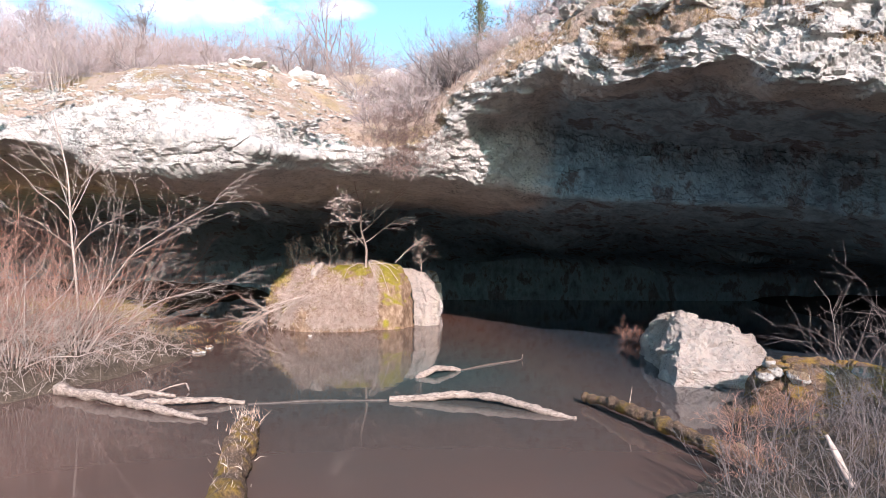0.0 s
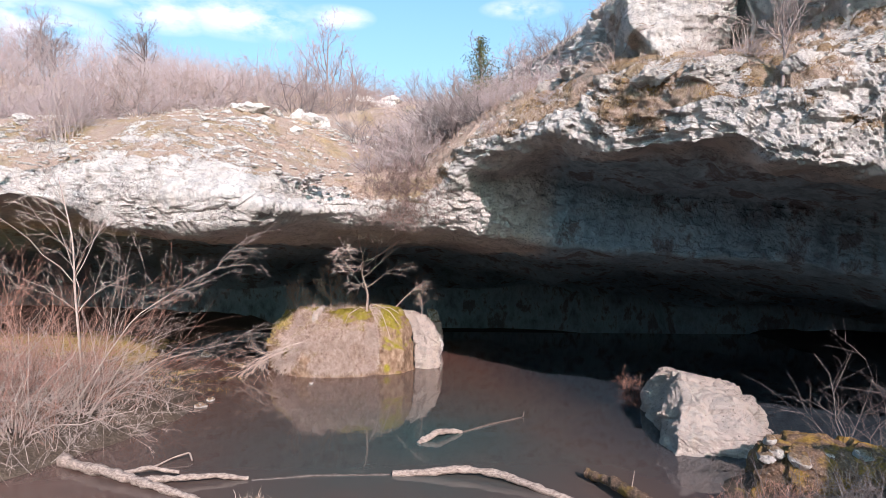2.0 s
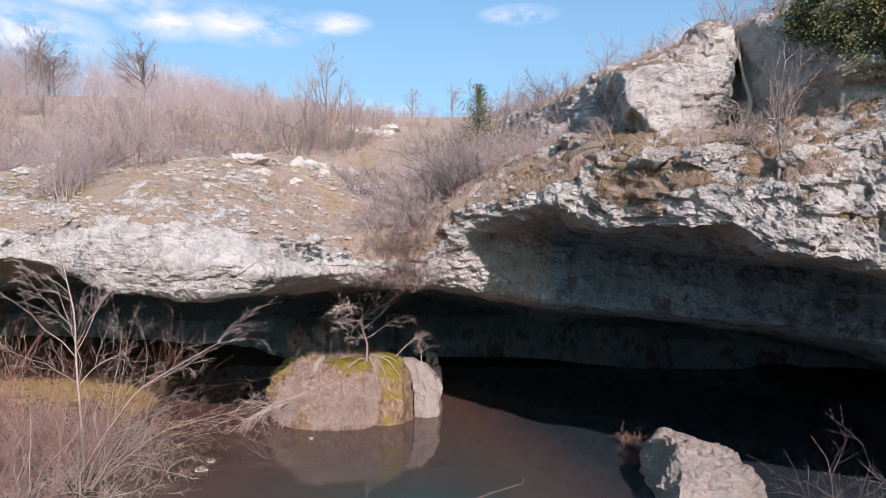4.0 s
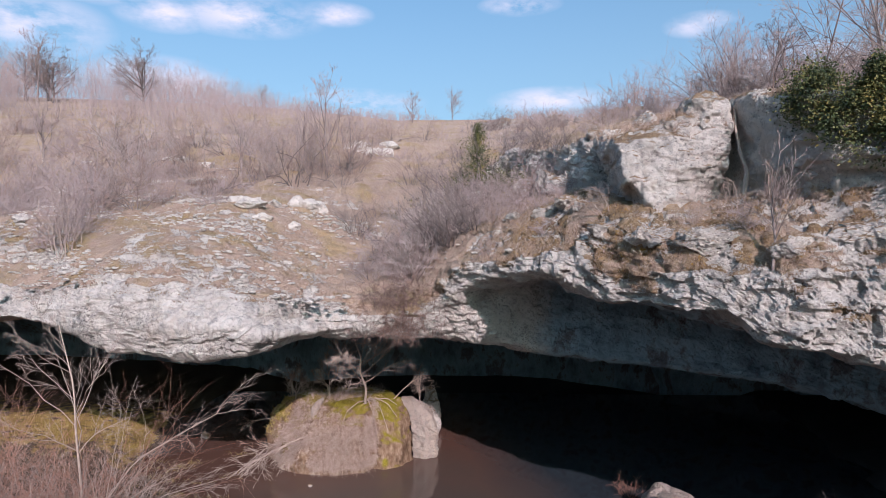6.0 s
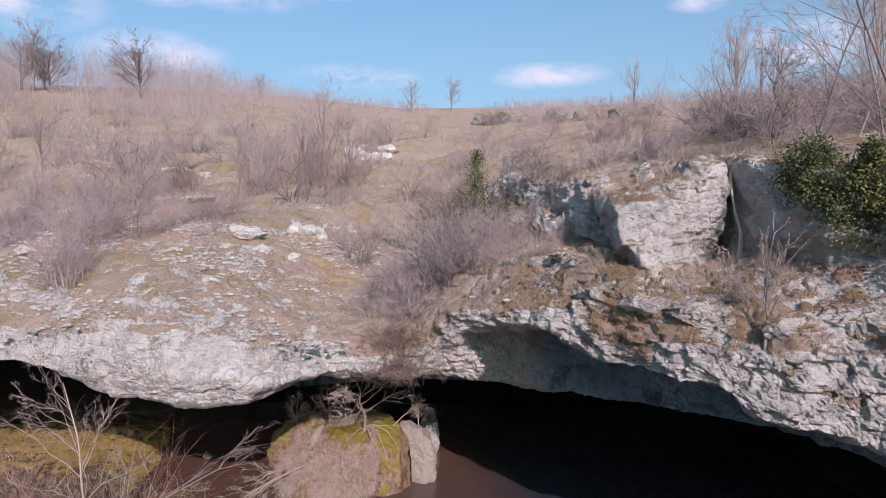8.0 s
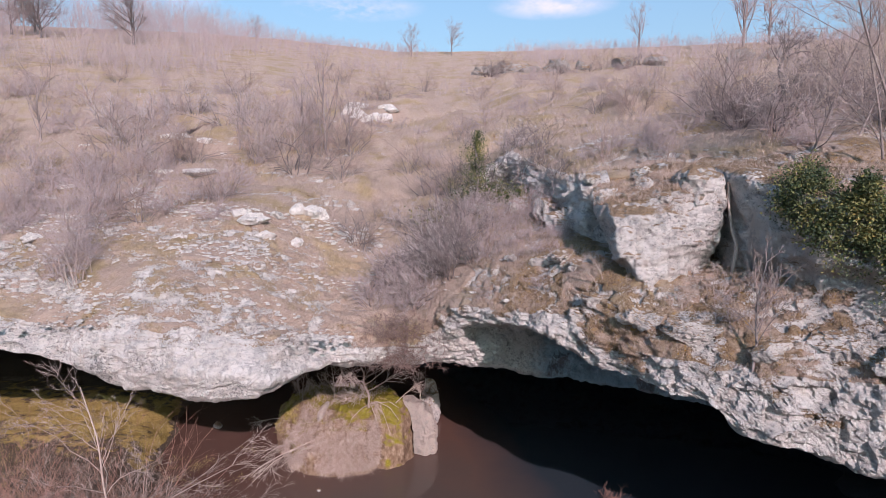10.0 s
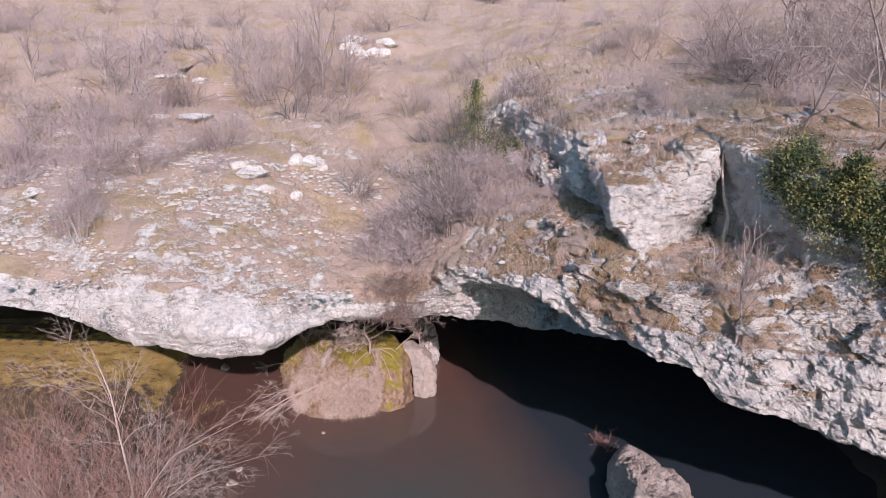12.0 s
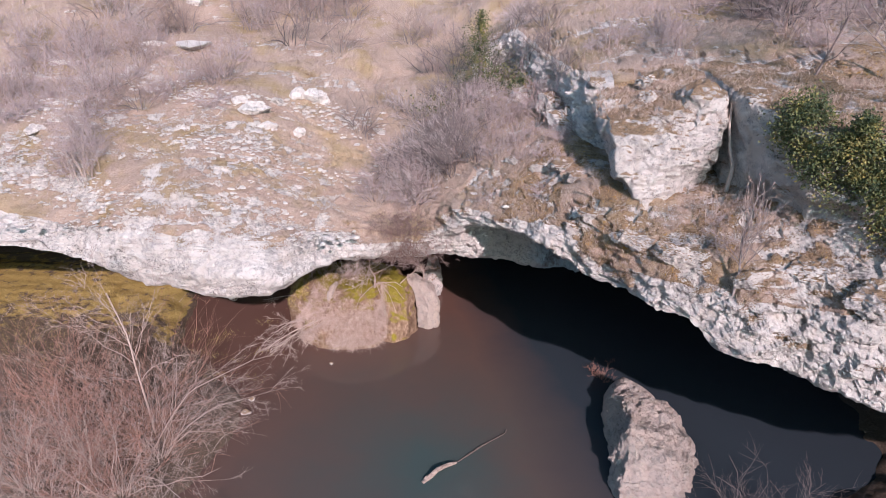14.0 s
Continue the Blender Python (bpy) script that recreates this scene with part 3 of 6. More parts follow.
ridged = 0.5 - np.abs(fractal(flat, 1.9, 4, 0.6, 13))
amount = face * (beds * np.clip(0.55 - 0.08 * flat[:, 0], 0.28, 0.55) + blocks * np.clip(0.55 + 0.12 * (flat[:, 0] + 4), 0.4, 1.15) + 0.12 * mid + 0.03 * lumps + 0.08 * ridged) * np.where(inside, 0.6, 1.0)
# ribs of broken stone that come through the turf, in bands along the slope
cols = np.tile(np.arange(nv), nu)
open_slope = (cols > 262) & (cols < 470) & (np.abs(flat[:, 0] + 1.5) < 20)
outcrop = np.zeros(len(flat))
ow = flat[open_slope]
lie = np.interp(ow[:, 1], [18, 24, 30, 40], [0.42, 0.28, -0.02, -0.25]) - 0.30 * np.exp(-((ow[:, 0] + 2.0) / 2.2) ** 2) - 0.10 * (ow[:, 0] > 0)
outcrop[open_slope] = np.clip((fractal(ow * (0.45, 1.15, 1.4), 0.8, 5, 0.6, 77) + lie) * 4, 0, 1)
crumb = np.zeros(len(flat))
crumb[open_slope] = broken(ow, (0.30, 0.22, 0.2), 281)
ground = (1 - face) * (0.10 * mid * np.clip(rock * 1.8, 0.3, 1) + 0.03 * lumps * rock) + outcrop * np.clip(1.3 - face, 0, 1) * (0.07 + 0.17 * crumb)
amount = amount + ground + 0.20 * broad * np.where(flat[:, 1] > 30, 3.0, 1.0)
V = flat + N.reshape(-1, 3) * (amount * np.clip(near * 1.2, 0, 1))[:, None]
SURF = V.reshape(nu, nv, 3)
# bare patches: the brow is rock, the terraces behind it turf with ribs of stone; the gully between the two brows is overgrown
gully = np.exp(-((flat[:, 0] + 2.2) / 1.7) ** 2) * (flat[:, 2] > 5.9)
right_band = 0.10 * np.clip((flat[:, 0] - 5) / 3, 0, 1) * (flat[:, 1] < 14.5)
behind = np.repeat((np.arange(nv) > 268)[None], nu, 0).reshape(-1)
brow_moss = 0.40 * np.clip(fractal(flat, 0.8, 3, 0.55, 75) * 1.6 - 0.05, 0, 1) * (flat[:, 0] > 0.6) * np.repeat(((np.arange(nv) > 248) & (np.arange(nv) < 300))[None], nu, 0).reshape(-1)
stony = np.clip(rock * (1 - 0.6 * behind * (rock < 0.7)) + behind * (0.52 * outcrop * (0.75 + 0.5 * crumb) - 0.06), 0, 1)
mask = np.clip(stony - brow_moss + right_band - 0.6 * gully, 0, 1)
me = raw_mesh("hillside", V, grid_faces(nu, nv)[:, ::-1])
attribute(me, "rock", mask)
corners = grid_faces(nu, nv)[:, 0]
me.polygons.foreach_set("use_smooth", ~((mask[corners] > 0.42) & (np.abs(flat[corners, 0] + 1.5) < 16)))      # broken stone has sharp edges
deep = np.clip((92 + 60 * np.clip((flat[:, 0] - 0.8) / 2.5, 0, 1) - np.tile(np.arange(nv), nu)) / 25, 0, 1)     # cave shade put into the stone's colour
# the right hollow's shade, painted into the stone likewise
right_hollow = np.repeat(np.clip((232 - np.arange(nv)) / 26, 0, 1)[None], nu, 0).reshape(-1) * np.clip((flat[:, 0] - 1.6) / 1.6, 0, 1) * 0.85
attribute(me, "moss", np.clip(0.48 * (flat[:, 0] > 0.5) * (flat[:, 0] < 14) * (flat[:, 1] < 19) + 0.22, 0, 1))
attribute(me, "shade_tint", np.maximum(deep, right_hollow))
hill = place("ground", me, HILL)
tagged(hill, "pale bedded limestone cliff and dry grassy hillside over a cave", "hillside", kind="structure")


def surface(x, y):
    """Height of the outer slope over the plan."""
    i = np.clip(np.searchsorted(u, x), 0, nu - 1)
    row = SURF[i, 272:]
    return float(np.interp(y, np.maximum.accumulate(row[:, 1]), row[:, 2]))


# ---- banks and bed of the pond ----
def shore_left(y):
    return np.interp(y, [-40, 0, 8, 11.5, 12.6, 14, 17, 19, 23, 27, 30, 36], [-14, -12, -10.5, -9.4, -8.6, -8.3, -7.7, -8.0, -11.6, -12.8, -13.2, -13.5])


def shore_right(y):
    return np.interp(y, [-40, 0, 6, 8, 9.5, 11, 13, 14, 14.9, 17, 40], [9, 5.0, 2.6, 2.8, 3.9, 4.6, 5.2, 8.6, 11.0, 13.5, 16])


gx = np.unique(np.concatenate([np.linspace(-90, -18, 30), np.arange(-18, 16, 0.12), np.linspace(16, 90, 30)]))
gy = np.unique(np.concatenate([np.linspace(-120, 2, 40), np.arange(2, 32, 0.12), np.linspace(32, 60, 24)]))
GX, GY = np.meshgrid(gx, gy, indexing="ij")
GP = np.stack([GX.ravel(), GY.ravel(), 0 * GX.ravel()], 1)
wob = 0.35 * fractal(GP, 0.7, 3, 0.5, 91)
inl = shore_left(GP[:, 1]) - GP[:, 0] + wob
inr = GP[:, 0] - shore_right(GP[:, 1]) + wob
land = np.maximum(inl, inr)
gz = np.where(land > 0, 0.55 * (1 - np.exp(-land / 1.6)) + 0.02, np.maximum(-0.9, 0.35 * land))
gz += np.clip(land, 0, 1) * np.where((GP[:, 1] > 20) & (GP[:, 0] > -8), 0.35, 1.0) * (0.10 * fractal(GP, 1.3, 4, 0.55, 95) + 0.03)
gz += 0.35 * np.exp(-(((GP[:, 0] + 10.5) / 2.6) ** 2 + ((GP[:, 1] - 15.5) / 3.5) ** 2))
gz += np.clip(-GP[:, 1] - 12, 0, 60) * 0.16 * (land > -30) + np.clip(np.abs(GP[:, 0]) - 22, 0, 60) * 0.25 * (GP[:, 1] < 12)
step = lambda v: np.clip(v, 0, 1) ** 2 * (3 - 2 * np.clip(v, 0, 1))
gz += 5.0 * step((GP[:, 0] - 6.4) / 3) * step((6.5 - GP[:, 1]) / 3)        # unseen rise out of view, added to shade the right bank
gz += 0.75 * np.exp(-(((GP[:, 0] - 5.4) / 0.9) ** 2 + ((GP[:, 1] - 21.3) / 0.9) ** 2))        # a shoal behind the boulder
GP[:, 2] = gz
bme = raw_mesh("bank", GP, grid_faces(len(gx), len(gy)))
attribute(bme, "moss", np.clip(0.8 * (inl > 0.3) * np.exp(-((GP[:, 1] - 27) / 4.5) ** 2) + 0.12 * (np.abs(inl - 0.4) < 0.6) + 0.32 * (inr > 0) * (GP[:, 1] > 9) * (GP[:, 1] < 15), 0, 1))
# where the soil is painted near-black in place of cave shade
attribute(bme, "floor_shade", np.clip((GP[:, 1] - 19) / 3, 0, 1) * np.clip((GP[:, 0] + 9) / 2, 0, 1))
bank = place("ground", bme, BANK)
tagged(bank, "dark litter-covered banks and bed of a pond", "ground", kind="structure")


def bank_z(x, y):
    i, j = np.clip(np.searchsorted(gx, x), 0, len(gx) - 1), np.clip(np.searchsorted(gy, y), 0, len(gy) - 1)
    return float(gz.reshape(len(gx), len(gy))[i, j])


wx = np.linspace(-30, 30, 40)
wme = raw_mesh("water", [(x, y, 0) for x in wx for y in np.linspace(-25, 36, 40)], grid_faces(40, 40))
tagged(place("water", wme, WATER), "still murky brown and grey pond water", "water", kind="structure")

# ---- rocks ----
def ico(sub):
    bm = bmesh.new()
    bmesh.ops.create_icosphere(bm, subdivisions=sub, radius=1)
    v = np.array([x.co for x in bm.verts])
    f = np.array([[x.index for x in p.verts] for p in bm.faces])
    bm.free()
    return v, f


def rock_mesh(name, size, seed, sub=4, block=3.5, cuts=7, rough=1.0, bed=0.0, skew=0.0):
    """A weathered block: a rounded box, planed by a few fractures, with beds and pits."""
    r = np.random.default_rng(seed)
    v, f = ico(sub)
    v = v / (np.abs(v) ** block).sum(1, keepdims=True) ** (1 / block)
    for _ in range(cuts * 2):
        n = r.normal(size=3) * (1, 1, 0.8)
        n /= np.linalg.norm(n)
        over = np.maximum(v @ n - r.uniform(0.6, 0.95), 0)
        v = v - over[:, None] * n
    v[:, 0] += skew * v[:, 2]
    v = v * np.array(size) / 2
    m = min(size)
    n = v / np.linalg.norm(v, axis=1, keepdims=True)
    q = v + 10 * seed
    d = rough * m * (0.13 * fractal(q, 0.9 / m, 3, 0.5, seed) + 0.13 * (0.5 - np.abs(fractal(q, 2.2 / m, 4, 0.6, seed + 5))))
    d = d + 0.10 * m ** 0.5 * rough * broken(q, (0.42 * m ** 0.5,) * 3, seed) + 0.07 * m ** 0.5 * rough * broken(q, (0.17 * m ** 0.5,) * 3, seed + 1)
    if bed:
        k = np.floor((v[:, 2] + 0.05 * fractal(q, 1.5, 2, 0.5, seed)) / bed)
        d = d + 0.35 * bed * (hash01(k.astype(np.int64), np.floor(v[:, 0] / (bed * 3) + 3 * hash01(k.astype(np.int64), np.int64(seed))).astype(np.int64), np.int64(seed)) - 0.5)
    return raw_mesh(name, v + n * d[:, None], f, sub < 4)


def rock_thing(name, size, at, seed, label, rz=0.0, ry=0.0, rx=0.0, material=None, category="rock", group="", **kw):
    ob = place(name, rock_mesh(name, size, seed, **kw), material or ROCK)
    ob.matrix_world = pose(*at, rx, ry, rz)
    return tagged(ob, label, category, group)


def loft(name, rings, steps, around, seed, rough=0.12, bed=0.3, cap=14, rim=2, smooth=False):
    """A block between outlines [(points of (x, y, z))...] that run round alike, closed with a lid."""
    res = []
    for ring in rings:
        p = np.array(ring + ring[:1], float)
        s = np.r_[0, np.cumsum(np.linalg.norm(np.diff(p[:, :2], axis=0), axis=1))]
        res.append(np.stack([np.interp(np.linspace(0, s[-1], around, endpoint=False), s, p[:, k]) for k in range(3)], 1))
    res = np.array(res)
    t = np.linspace(0, len(rings) - 1, steps)
    i = np.minimum(t.astype(int), len(rings) - 2)
    body = res[i] + (res[i + 1] - res[i]) * (t - i)[:, None, None]
    mid = body[-1].mean(0)
    lid = [body[-1] + (mid - body[-1]) * f for f in np.linspace(0, 1, cap + 1)[1:]]
    P = np.concatenate([body, np.array(lid)])
    P = np.concatenate([P, P[:, :1]], 1)
    P[:, :-1] = blur(np.concatenate([P[:, -5:-1], P[:, :-1], P[:, :4]], 1), 3, 1)[:, 4:-4]
    P[3:-3] = blur(P, rim, 0)[3:-3]
    P[:, -1] = P[:, 0]
    n = normals(P)
    q = P.reshape(-1, 3)
    k = np.floor((q[:, 2] + 0.08 * fractal(q, 0.9, 3, 0.5, seed)) / bed).astype(np.int64)
    along = np.floor((q[:, 0] + 0.7 * q[:, 1]) / (bed * 2.6) + 5 * hash01(k, np.int64(seed))).astype(np.int64)
    d = rough * (0.9 * fractal(q, 0.7, 3, 0.5, seed + 2) + 0.7 * (0.5 - np.abs(fractal(q, 1.8, 4, 0.55, seed + 9)))) + 0.3 * rough * (hash01(k, along, np.int64(seed + 1)) - 0.5) * 2
    d = d + 1.1 * rough * broken(q, (0.85, 0.85, 0.6), seed + 20) + 0.35 * rough * broken(q, (0.24, 0.24, 0.18), seed + 40)
    q = (P + n * d.reshape(P.shape[:2])[..., None])
    q[:, -1] = q[:, 0]
    return raw_mesh(name, q.reshape(-1, 3), grid_faces(*P.shape[:2])[:, ::-1], smooth)


crag = new("crag")
tagged(crag, "pale limestone crag with a wedge-shaped foot and mossy top", "crag")
place("wedge_block", loft("wedge_block", [
    [(4.5, 15.25, 8.4), (5.1, 15.35, 8.4), (5.7, 16.0, 8.4), (6.35, 16.5, 8.4), (6.4, 18.5, 8.4), (5.2, 19.0, 8.4), (4.7, 17.4, 8.4)],
    [(4.48, 15.12, 8.85), (5.0, 15.2, 8.95), (5.65, 15.75, 9.1), (6.38, 16.25, 9.1), (6.45, 18.6, 9.2), (5.0, 19.2, 9.2), (4.55, 17.4, 9.0)],
    [(3.95, 15.45, 9.7), (4.65, 15.15, 9.75), (5.5, 15.2, 9.8), (6.4, 15.55, 9.8), (6.45, 18.7, 10.0), (4.7, 19.6, 10.0), (4.05, 17.4, 9.8)],
    [(3.82, 15.65, 10.4), (4.5, 15.4, 10.45), (5.45, 15.35, 10.55), (6.38, 15.5, 10.7), (6.45, 18.8, 10.9), (4.4, 20.0, 10.8), (3.7, 17.4, 10.5)],
    [(3.85, 16.3, 10.65), (4.4, 16.1, 10.8), (5.3, 15.8, 11.0), (6.3, 15.6, 11.35), (6.4, 18.8, 11.7), (4.3, 20.2, 11.4), (3.65, 17.7, 10.95)]],
    110, 340, 5, 0.13, 0.6, smooth=True), ROCK, crag)
crag_b = new("crag")
tagged(crag_b, "shaded grey limestone wall behind an open cleft", "crag")
place("wall_block", loft("wall_block", [
    [(6.75, 16.3, 8.6), (7.25, 15.1, 8.6), (7.7, 13.5, 8.6), (8.4, 12.7, 8.6), (11.5, 12.6, 8.6), (11.5, 19, 8.6), (6.8, 19, 8.6)],
    [(6.72, 16.2, 9.35), (7.2, 15.0, 9.35), (7.65, 13.4, 9.4), (8.35, 12.6, 9.4), (11.5, 12.5, 9.4), (11.5, 19, 9.3), (6.75, 19, 9.3)],
    [(6.6, 16.0, 9.65), (7.0, 14.85, 9.65), (7.4, 13.2, 9.7), (8.2, 12.4, 9.7), (11.5, 12.3, 9.7), (11.5, 19, 9.6), (6.7, 19, 9.6)],
    [(6.6, 15.95, 11.5), (6.98, 14.75, 11.25), (7.35, 13.25, 11.1), (8.2, 12.5, 11.1), (11.5, 12.4, 11.2), (11.5, 19, 12.0), (6.6, 19, 11.8)]],
    90, 300, 15, 0.12, 0.6, smooth=True), ROCK, crag_b)
for size, at, sd, rz in [((1.0, 1.2, 0.95), (5.98, 16.1, 11.08), 25, 8), ((0.55, 0.5, 0.4), (4.9, 16.9, 11.1), 26, -20), ((0.5, 0.45, 0.4), (4.0, 17.3, 10.85), 27, 60), ((0.42, 0.35, 0.3), (5.05, 15.75, 10.85), 28, 100), ((0.8, 0.6, 0.4), (5.0, 18.0, 11.4), 31, 40), ((0.6, 0.5, 0.35), (3.95, 19.2, 11.2), 32, 70)]:
    kn = place("knob", rock_mesh("knob", size, sd), ROCK, crag)
    kn.matrix_basis = pose(*at, 0, 0, rz)
for size, at, sd, rz in [((0.7, 0.8, 0.5), (6.95, 15.2, 11.3), 29, 15), ((0.8, 0.5, 0.35), (7.5, 14.3, 9.55), 30, -60)]:
    kn = place("knob", rock_mesh("knob", size, sd), ROCK, crag_b)
    kn.matrix_basis = pose(*at, 0, 0, rz)

# stones along the terrace and on the brow
rock_thing("ledge_rock", (1.15, 0.5, 0.5), (4.15, 14.38, 8.14), 21, "dark moss-covered limestone ledge with a shaded undercut", rz=-50, bed=0.14, sub=5, rough=1.1)
rock_thing("ledge_rock", (1.3, 0.55, 0.55), (5.1, 13.72, 8.06), 20, "pale broken limestone ledge with a shaded undercut", rz=-26, bed=0.14, sub=5, rough=1.1)
rock_thing("ledge_rock", (1.1, 0.7, 0.7), (7.75, 12.5, 8.15), 22, "pale limestone block with a dark undercut on the brow", rz=-28, bed=0.2, sub=5, rough=0.8)
rock_thing("ledge_rock", (0.95, 0.6, 0.6), (6.55, 12.75, 7.85), 23, "pale limestone block on the brow", rz=10, bed=0.18, sub=5, rough=0.8)
rock_thing("ledge_rock", (1.2, 0.8, 0.8), (8.5, 11.7, 8.05), 24, "pale limestone block with orange moss", rz=-30, bed=0.2, sub=5, rough=0.8)
for k, (x, y, w, h) in enumerate([(2.5, 18.2, 0.7, 0.5), (2.9, 17.6, 0.6, 0.45), (3.2, 17.0, 0.5, 0.4), (1.6, 19.2, 0.4, 0.3), (3.0, 15.9, 0.5, 0.4), (3.4, 15.6, 0.45, 0.4),
                               (2.3, 24.3, 1.2, 0.8), (3.0, 22.0, 1.0, 0.8), (3.3, 20.4, 1.1, 0.9), (0.9, 25.4, 1.0, 0.7)]):
    rock_thing("outcrop_rock", (w * 1.5, w, h), (x, y, surface(x, y) - 0.02), 40 + k, "lichen-grey limestone outcrop in dry grass", rz=37 * k, sub=4, group="outcrops on the slope")

for k, (x, y, w, h) in enumerate([(1.5, 74, 3.2, 1.7), (4.2, 74.5, 3.6, 1.9), (7.0, 73.6, 3.0, 1.6), (9.6, 74.2, 3.4, 1.8), (12.4, 75, 2.6, 1.4), (16.5, 73, 3.4, 1.6), (19.5, 72, 2.6, 1.4), (26, 66, 3.0, 1.5), (29, 65, 2.6, 1.3)]):
    rock_thing("outcrop_rock", (w * 1.2, w * 0.7, h), (x, y, surface(x, y) + 0.15), 60 + k, "weathered grey scarp rock under the hilltop", rz=20 * k, sub=4, bed=0.25, material=ROCK_GREY, group="scarp rocks under the hilltop")
# pale slabs on the slope above the cave mouth
slabs = [(-7.9, 23.8, 1.5, 0.5), (-7.1, 23.3, 0.9, 0.4), (-8.6, 24.4, 0.8, 0.4), (-6.8, 26.0, 0.8, 0.6), (-6.0, 26.3, 1.1, 0.7), (-7.3, 25.0, 0.7, 0.4), (-8.3, 22.6, 0.8, 0.3),
         (-6.2, 23.6, 0.8, 0.35), (-17, 38, 1.8, 0.5), (-15.6, 38.6, 1.2, 0.4), (-7.2, 45, 2.0, 1.2), (-6.3, 46.5, 1.7, 1.0), (-8, 46.8, 1.8, 0.8), (-5.8, 48.5, 2.2, 0.9), (-8.5, 50, 2.4, 0.8),
         (-18.5, 29.5, 1.0, 0.3), (-15.5, 22.4, 0.9, 0.35), (-13.0, 31.5, 2.2, 0.35), (-15.2, 31.8, 1.6, 0.3), (-20.5, 34.5, 1.2, 0.3)]
for k, (x, y, w, h) in enumerate(slabs):
    rock_thing("limestone_slab", (w, w * 0.7, h), (x, y, surface(x, y) + h * 0.02), 80 + k, "white weathered limestone slab lying in thin turf", rz=50 * k, material=STONE_PALE, sub=4, bed=0.12, group="slabs on the slope")

# loose stone: small flat pieces that lie in bands along the beds
pieces = [rock_mesh("stone", (1, 0.7, 0.34), 200 + k, sub=1, cuts=3, rough=0.8) for k in range(6)]
piece_v = [np.array([v.co for v in p.vertices]) for p in pieces]
piece_f = [np.array([f.vertices[:] for f in p.polygons]) for p in pieces]


def scatter_stones(name, spots, label):
    vs, fs, base = [], [], 0
    for x, y, z, w, a, k in spots:
        c, s = math.cos(a), math.sin(a)
        v = piece_v[k] * w
        v = np.stack([v[:, 0] * c - v[:, 1] * s + x, v[:, 0] * s + v[:, 1] * c + y, v[:, 2] + z], 1)
        vs.append(v)
        fs.append(piece_f[k] + base)
        base += len(v)
    ob = place(name, raw_mesh(name, np.concatenate(vs), np.concatenate(fs), False), STONE_PALE)
    return tagged(ob, label, "stones", kind="stuff")


spots = []
while len(spots) < 3000:
    x = rng.uniform(-17, -3.2) if rng.random() < 0.78 else rng.uniform(-1, 8.5)
    y = rng.uniform(17.5, 27) if x < -3 else rng.uniform(11, 22)
    band = math.sin(1.9 * y + 0.35 * x + 1.5 * math.sin(0.5 * x)) + 0.8 * math.sin(0.9 * x + 0.7 * y)
    if band < rng.uniform(-0.3, 1.6) or (x > -1 and y < np.interp(x, [0, 1.2, 2.6, 3.6, 5.2, 6.5, 8.5], [18.6, 17.6, 16.4, 15.9, 14.1, 13.0, 12.1])):
        continue
    if x > -1 and rng.random() < 0.85:
        continue
    w = 0.05 + 0.30 * rng.random() ** 3.6
    spots.append((x, y, surface(x, y) + 0.01 + 0.03 * w, w, rng.uniform(-1.4, 1.4), rng.integers(6)))
spots.sort(key=lambda s: -s[3])
for x, y, z, w, a, k in spots[:280]:        # the largest pieces singly
    st = place("stone", pieces[k], STONE_PALE, hill)
    st.matrix_basis = Matrix.Translation((x, y, z)) @ Matrix.Rotation(a, 4, "Z") @ Matrix.Diagonal((w, w, w, 1))
spots = spots[280:]
scatter_stones("loose_stones", spots, "small white limestone pieces strewn over the slope in bands")

# ---- the boulder island in the pond ----
DRAPE = make_leafy("matted_dry_roots", [(0.0, (0.27, 0.185, 0.15)), (0.5, (0.47, 0.355, 0.30)), (1.0, (0.64, 0.52, 0.455))])


def make_mossy(name, a, c):
    m, n, l, b = shader(name, 0.95, 0.2)
    fine, mid, big = tex_noise(n, l, 26, 6, 0.7), tex_noise(n, l, 3.5, 8, 0.7, stretch=(1.5, 1.5, 0.9)), tex_noise(n, l, 0.8, 4, stretch=(1.6, 1, 0.25))
    stone = ramp(n, l, mid, [(0.3, (0.09, 0.055, 0.035)), (0.5, (0.22, 0.14, 0.09)), (0.62, (0.33, 0.235, 0.165)), (0.78, (0.46, 0.37, 0.30))])
    moss = ramp(n, l, fine, [(0.3, (0.10, 0.085, 0.01)), (0.6, (0.27, 0.22, 0.03)), (0.8, (0.40, 0.30, 0.06))])
    g = n.new("ShaderNodeNewGeometry"); s = n.new("ShaderNodeSeparateXYZ"); l.new(g.outputs["Normal"], s.inputs[0])
    k = maths(n, l, "ADD", maths(n, l, "MULTIPLY", s.outputs[2], 0.55), maths(n, l, "MULTIPLY", big, 1.0))
    l.new(mix(n, l, remap(n, l, k, a, c), stone, moss), b.inputs["Base Color"])
    bump(n, l, b, maths(n, l, "ADD", mid, maths(n, l, "MULTIPLY", fine, 0.4)), 0.9, 0.1)
    return m


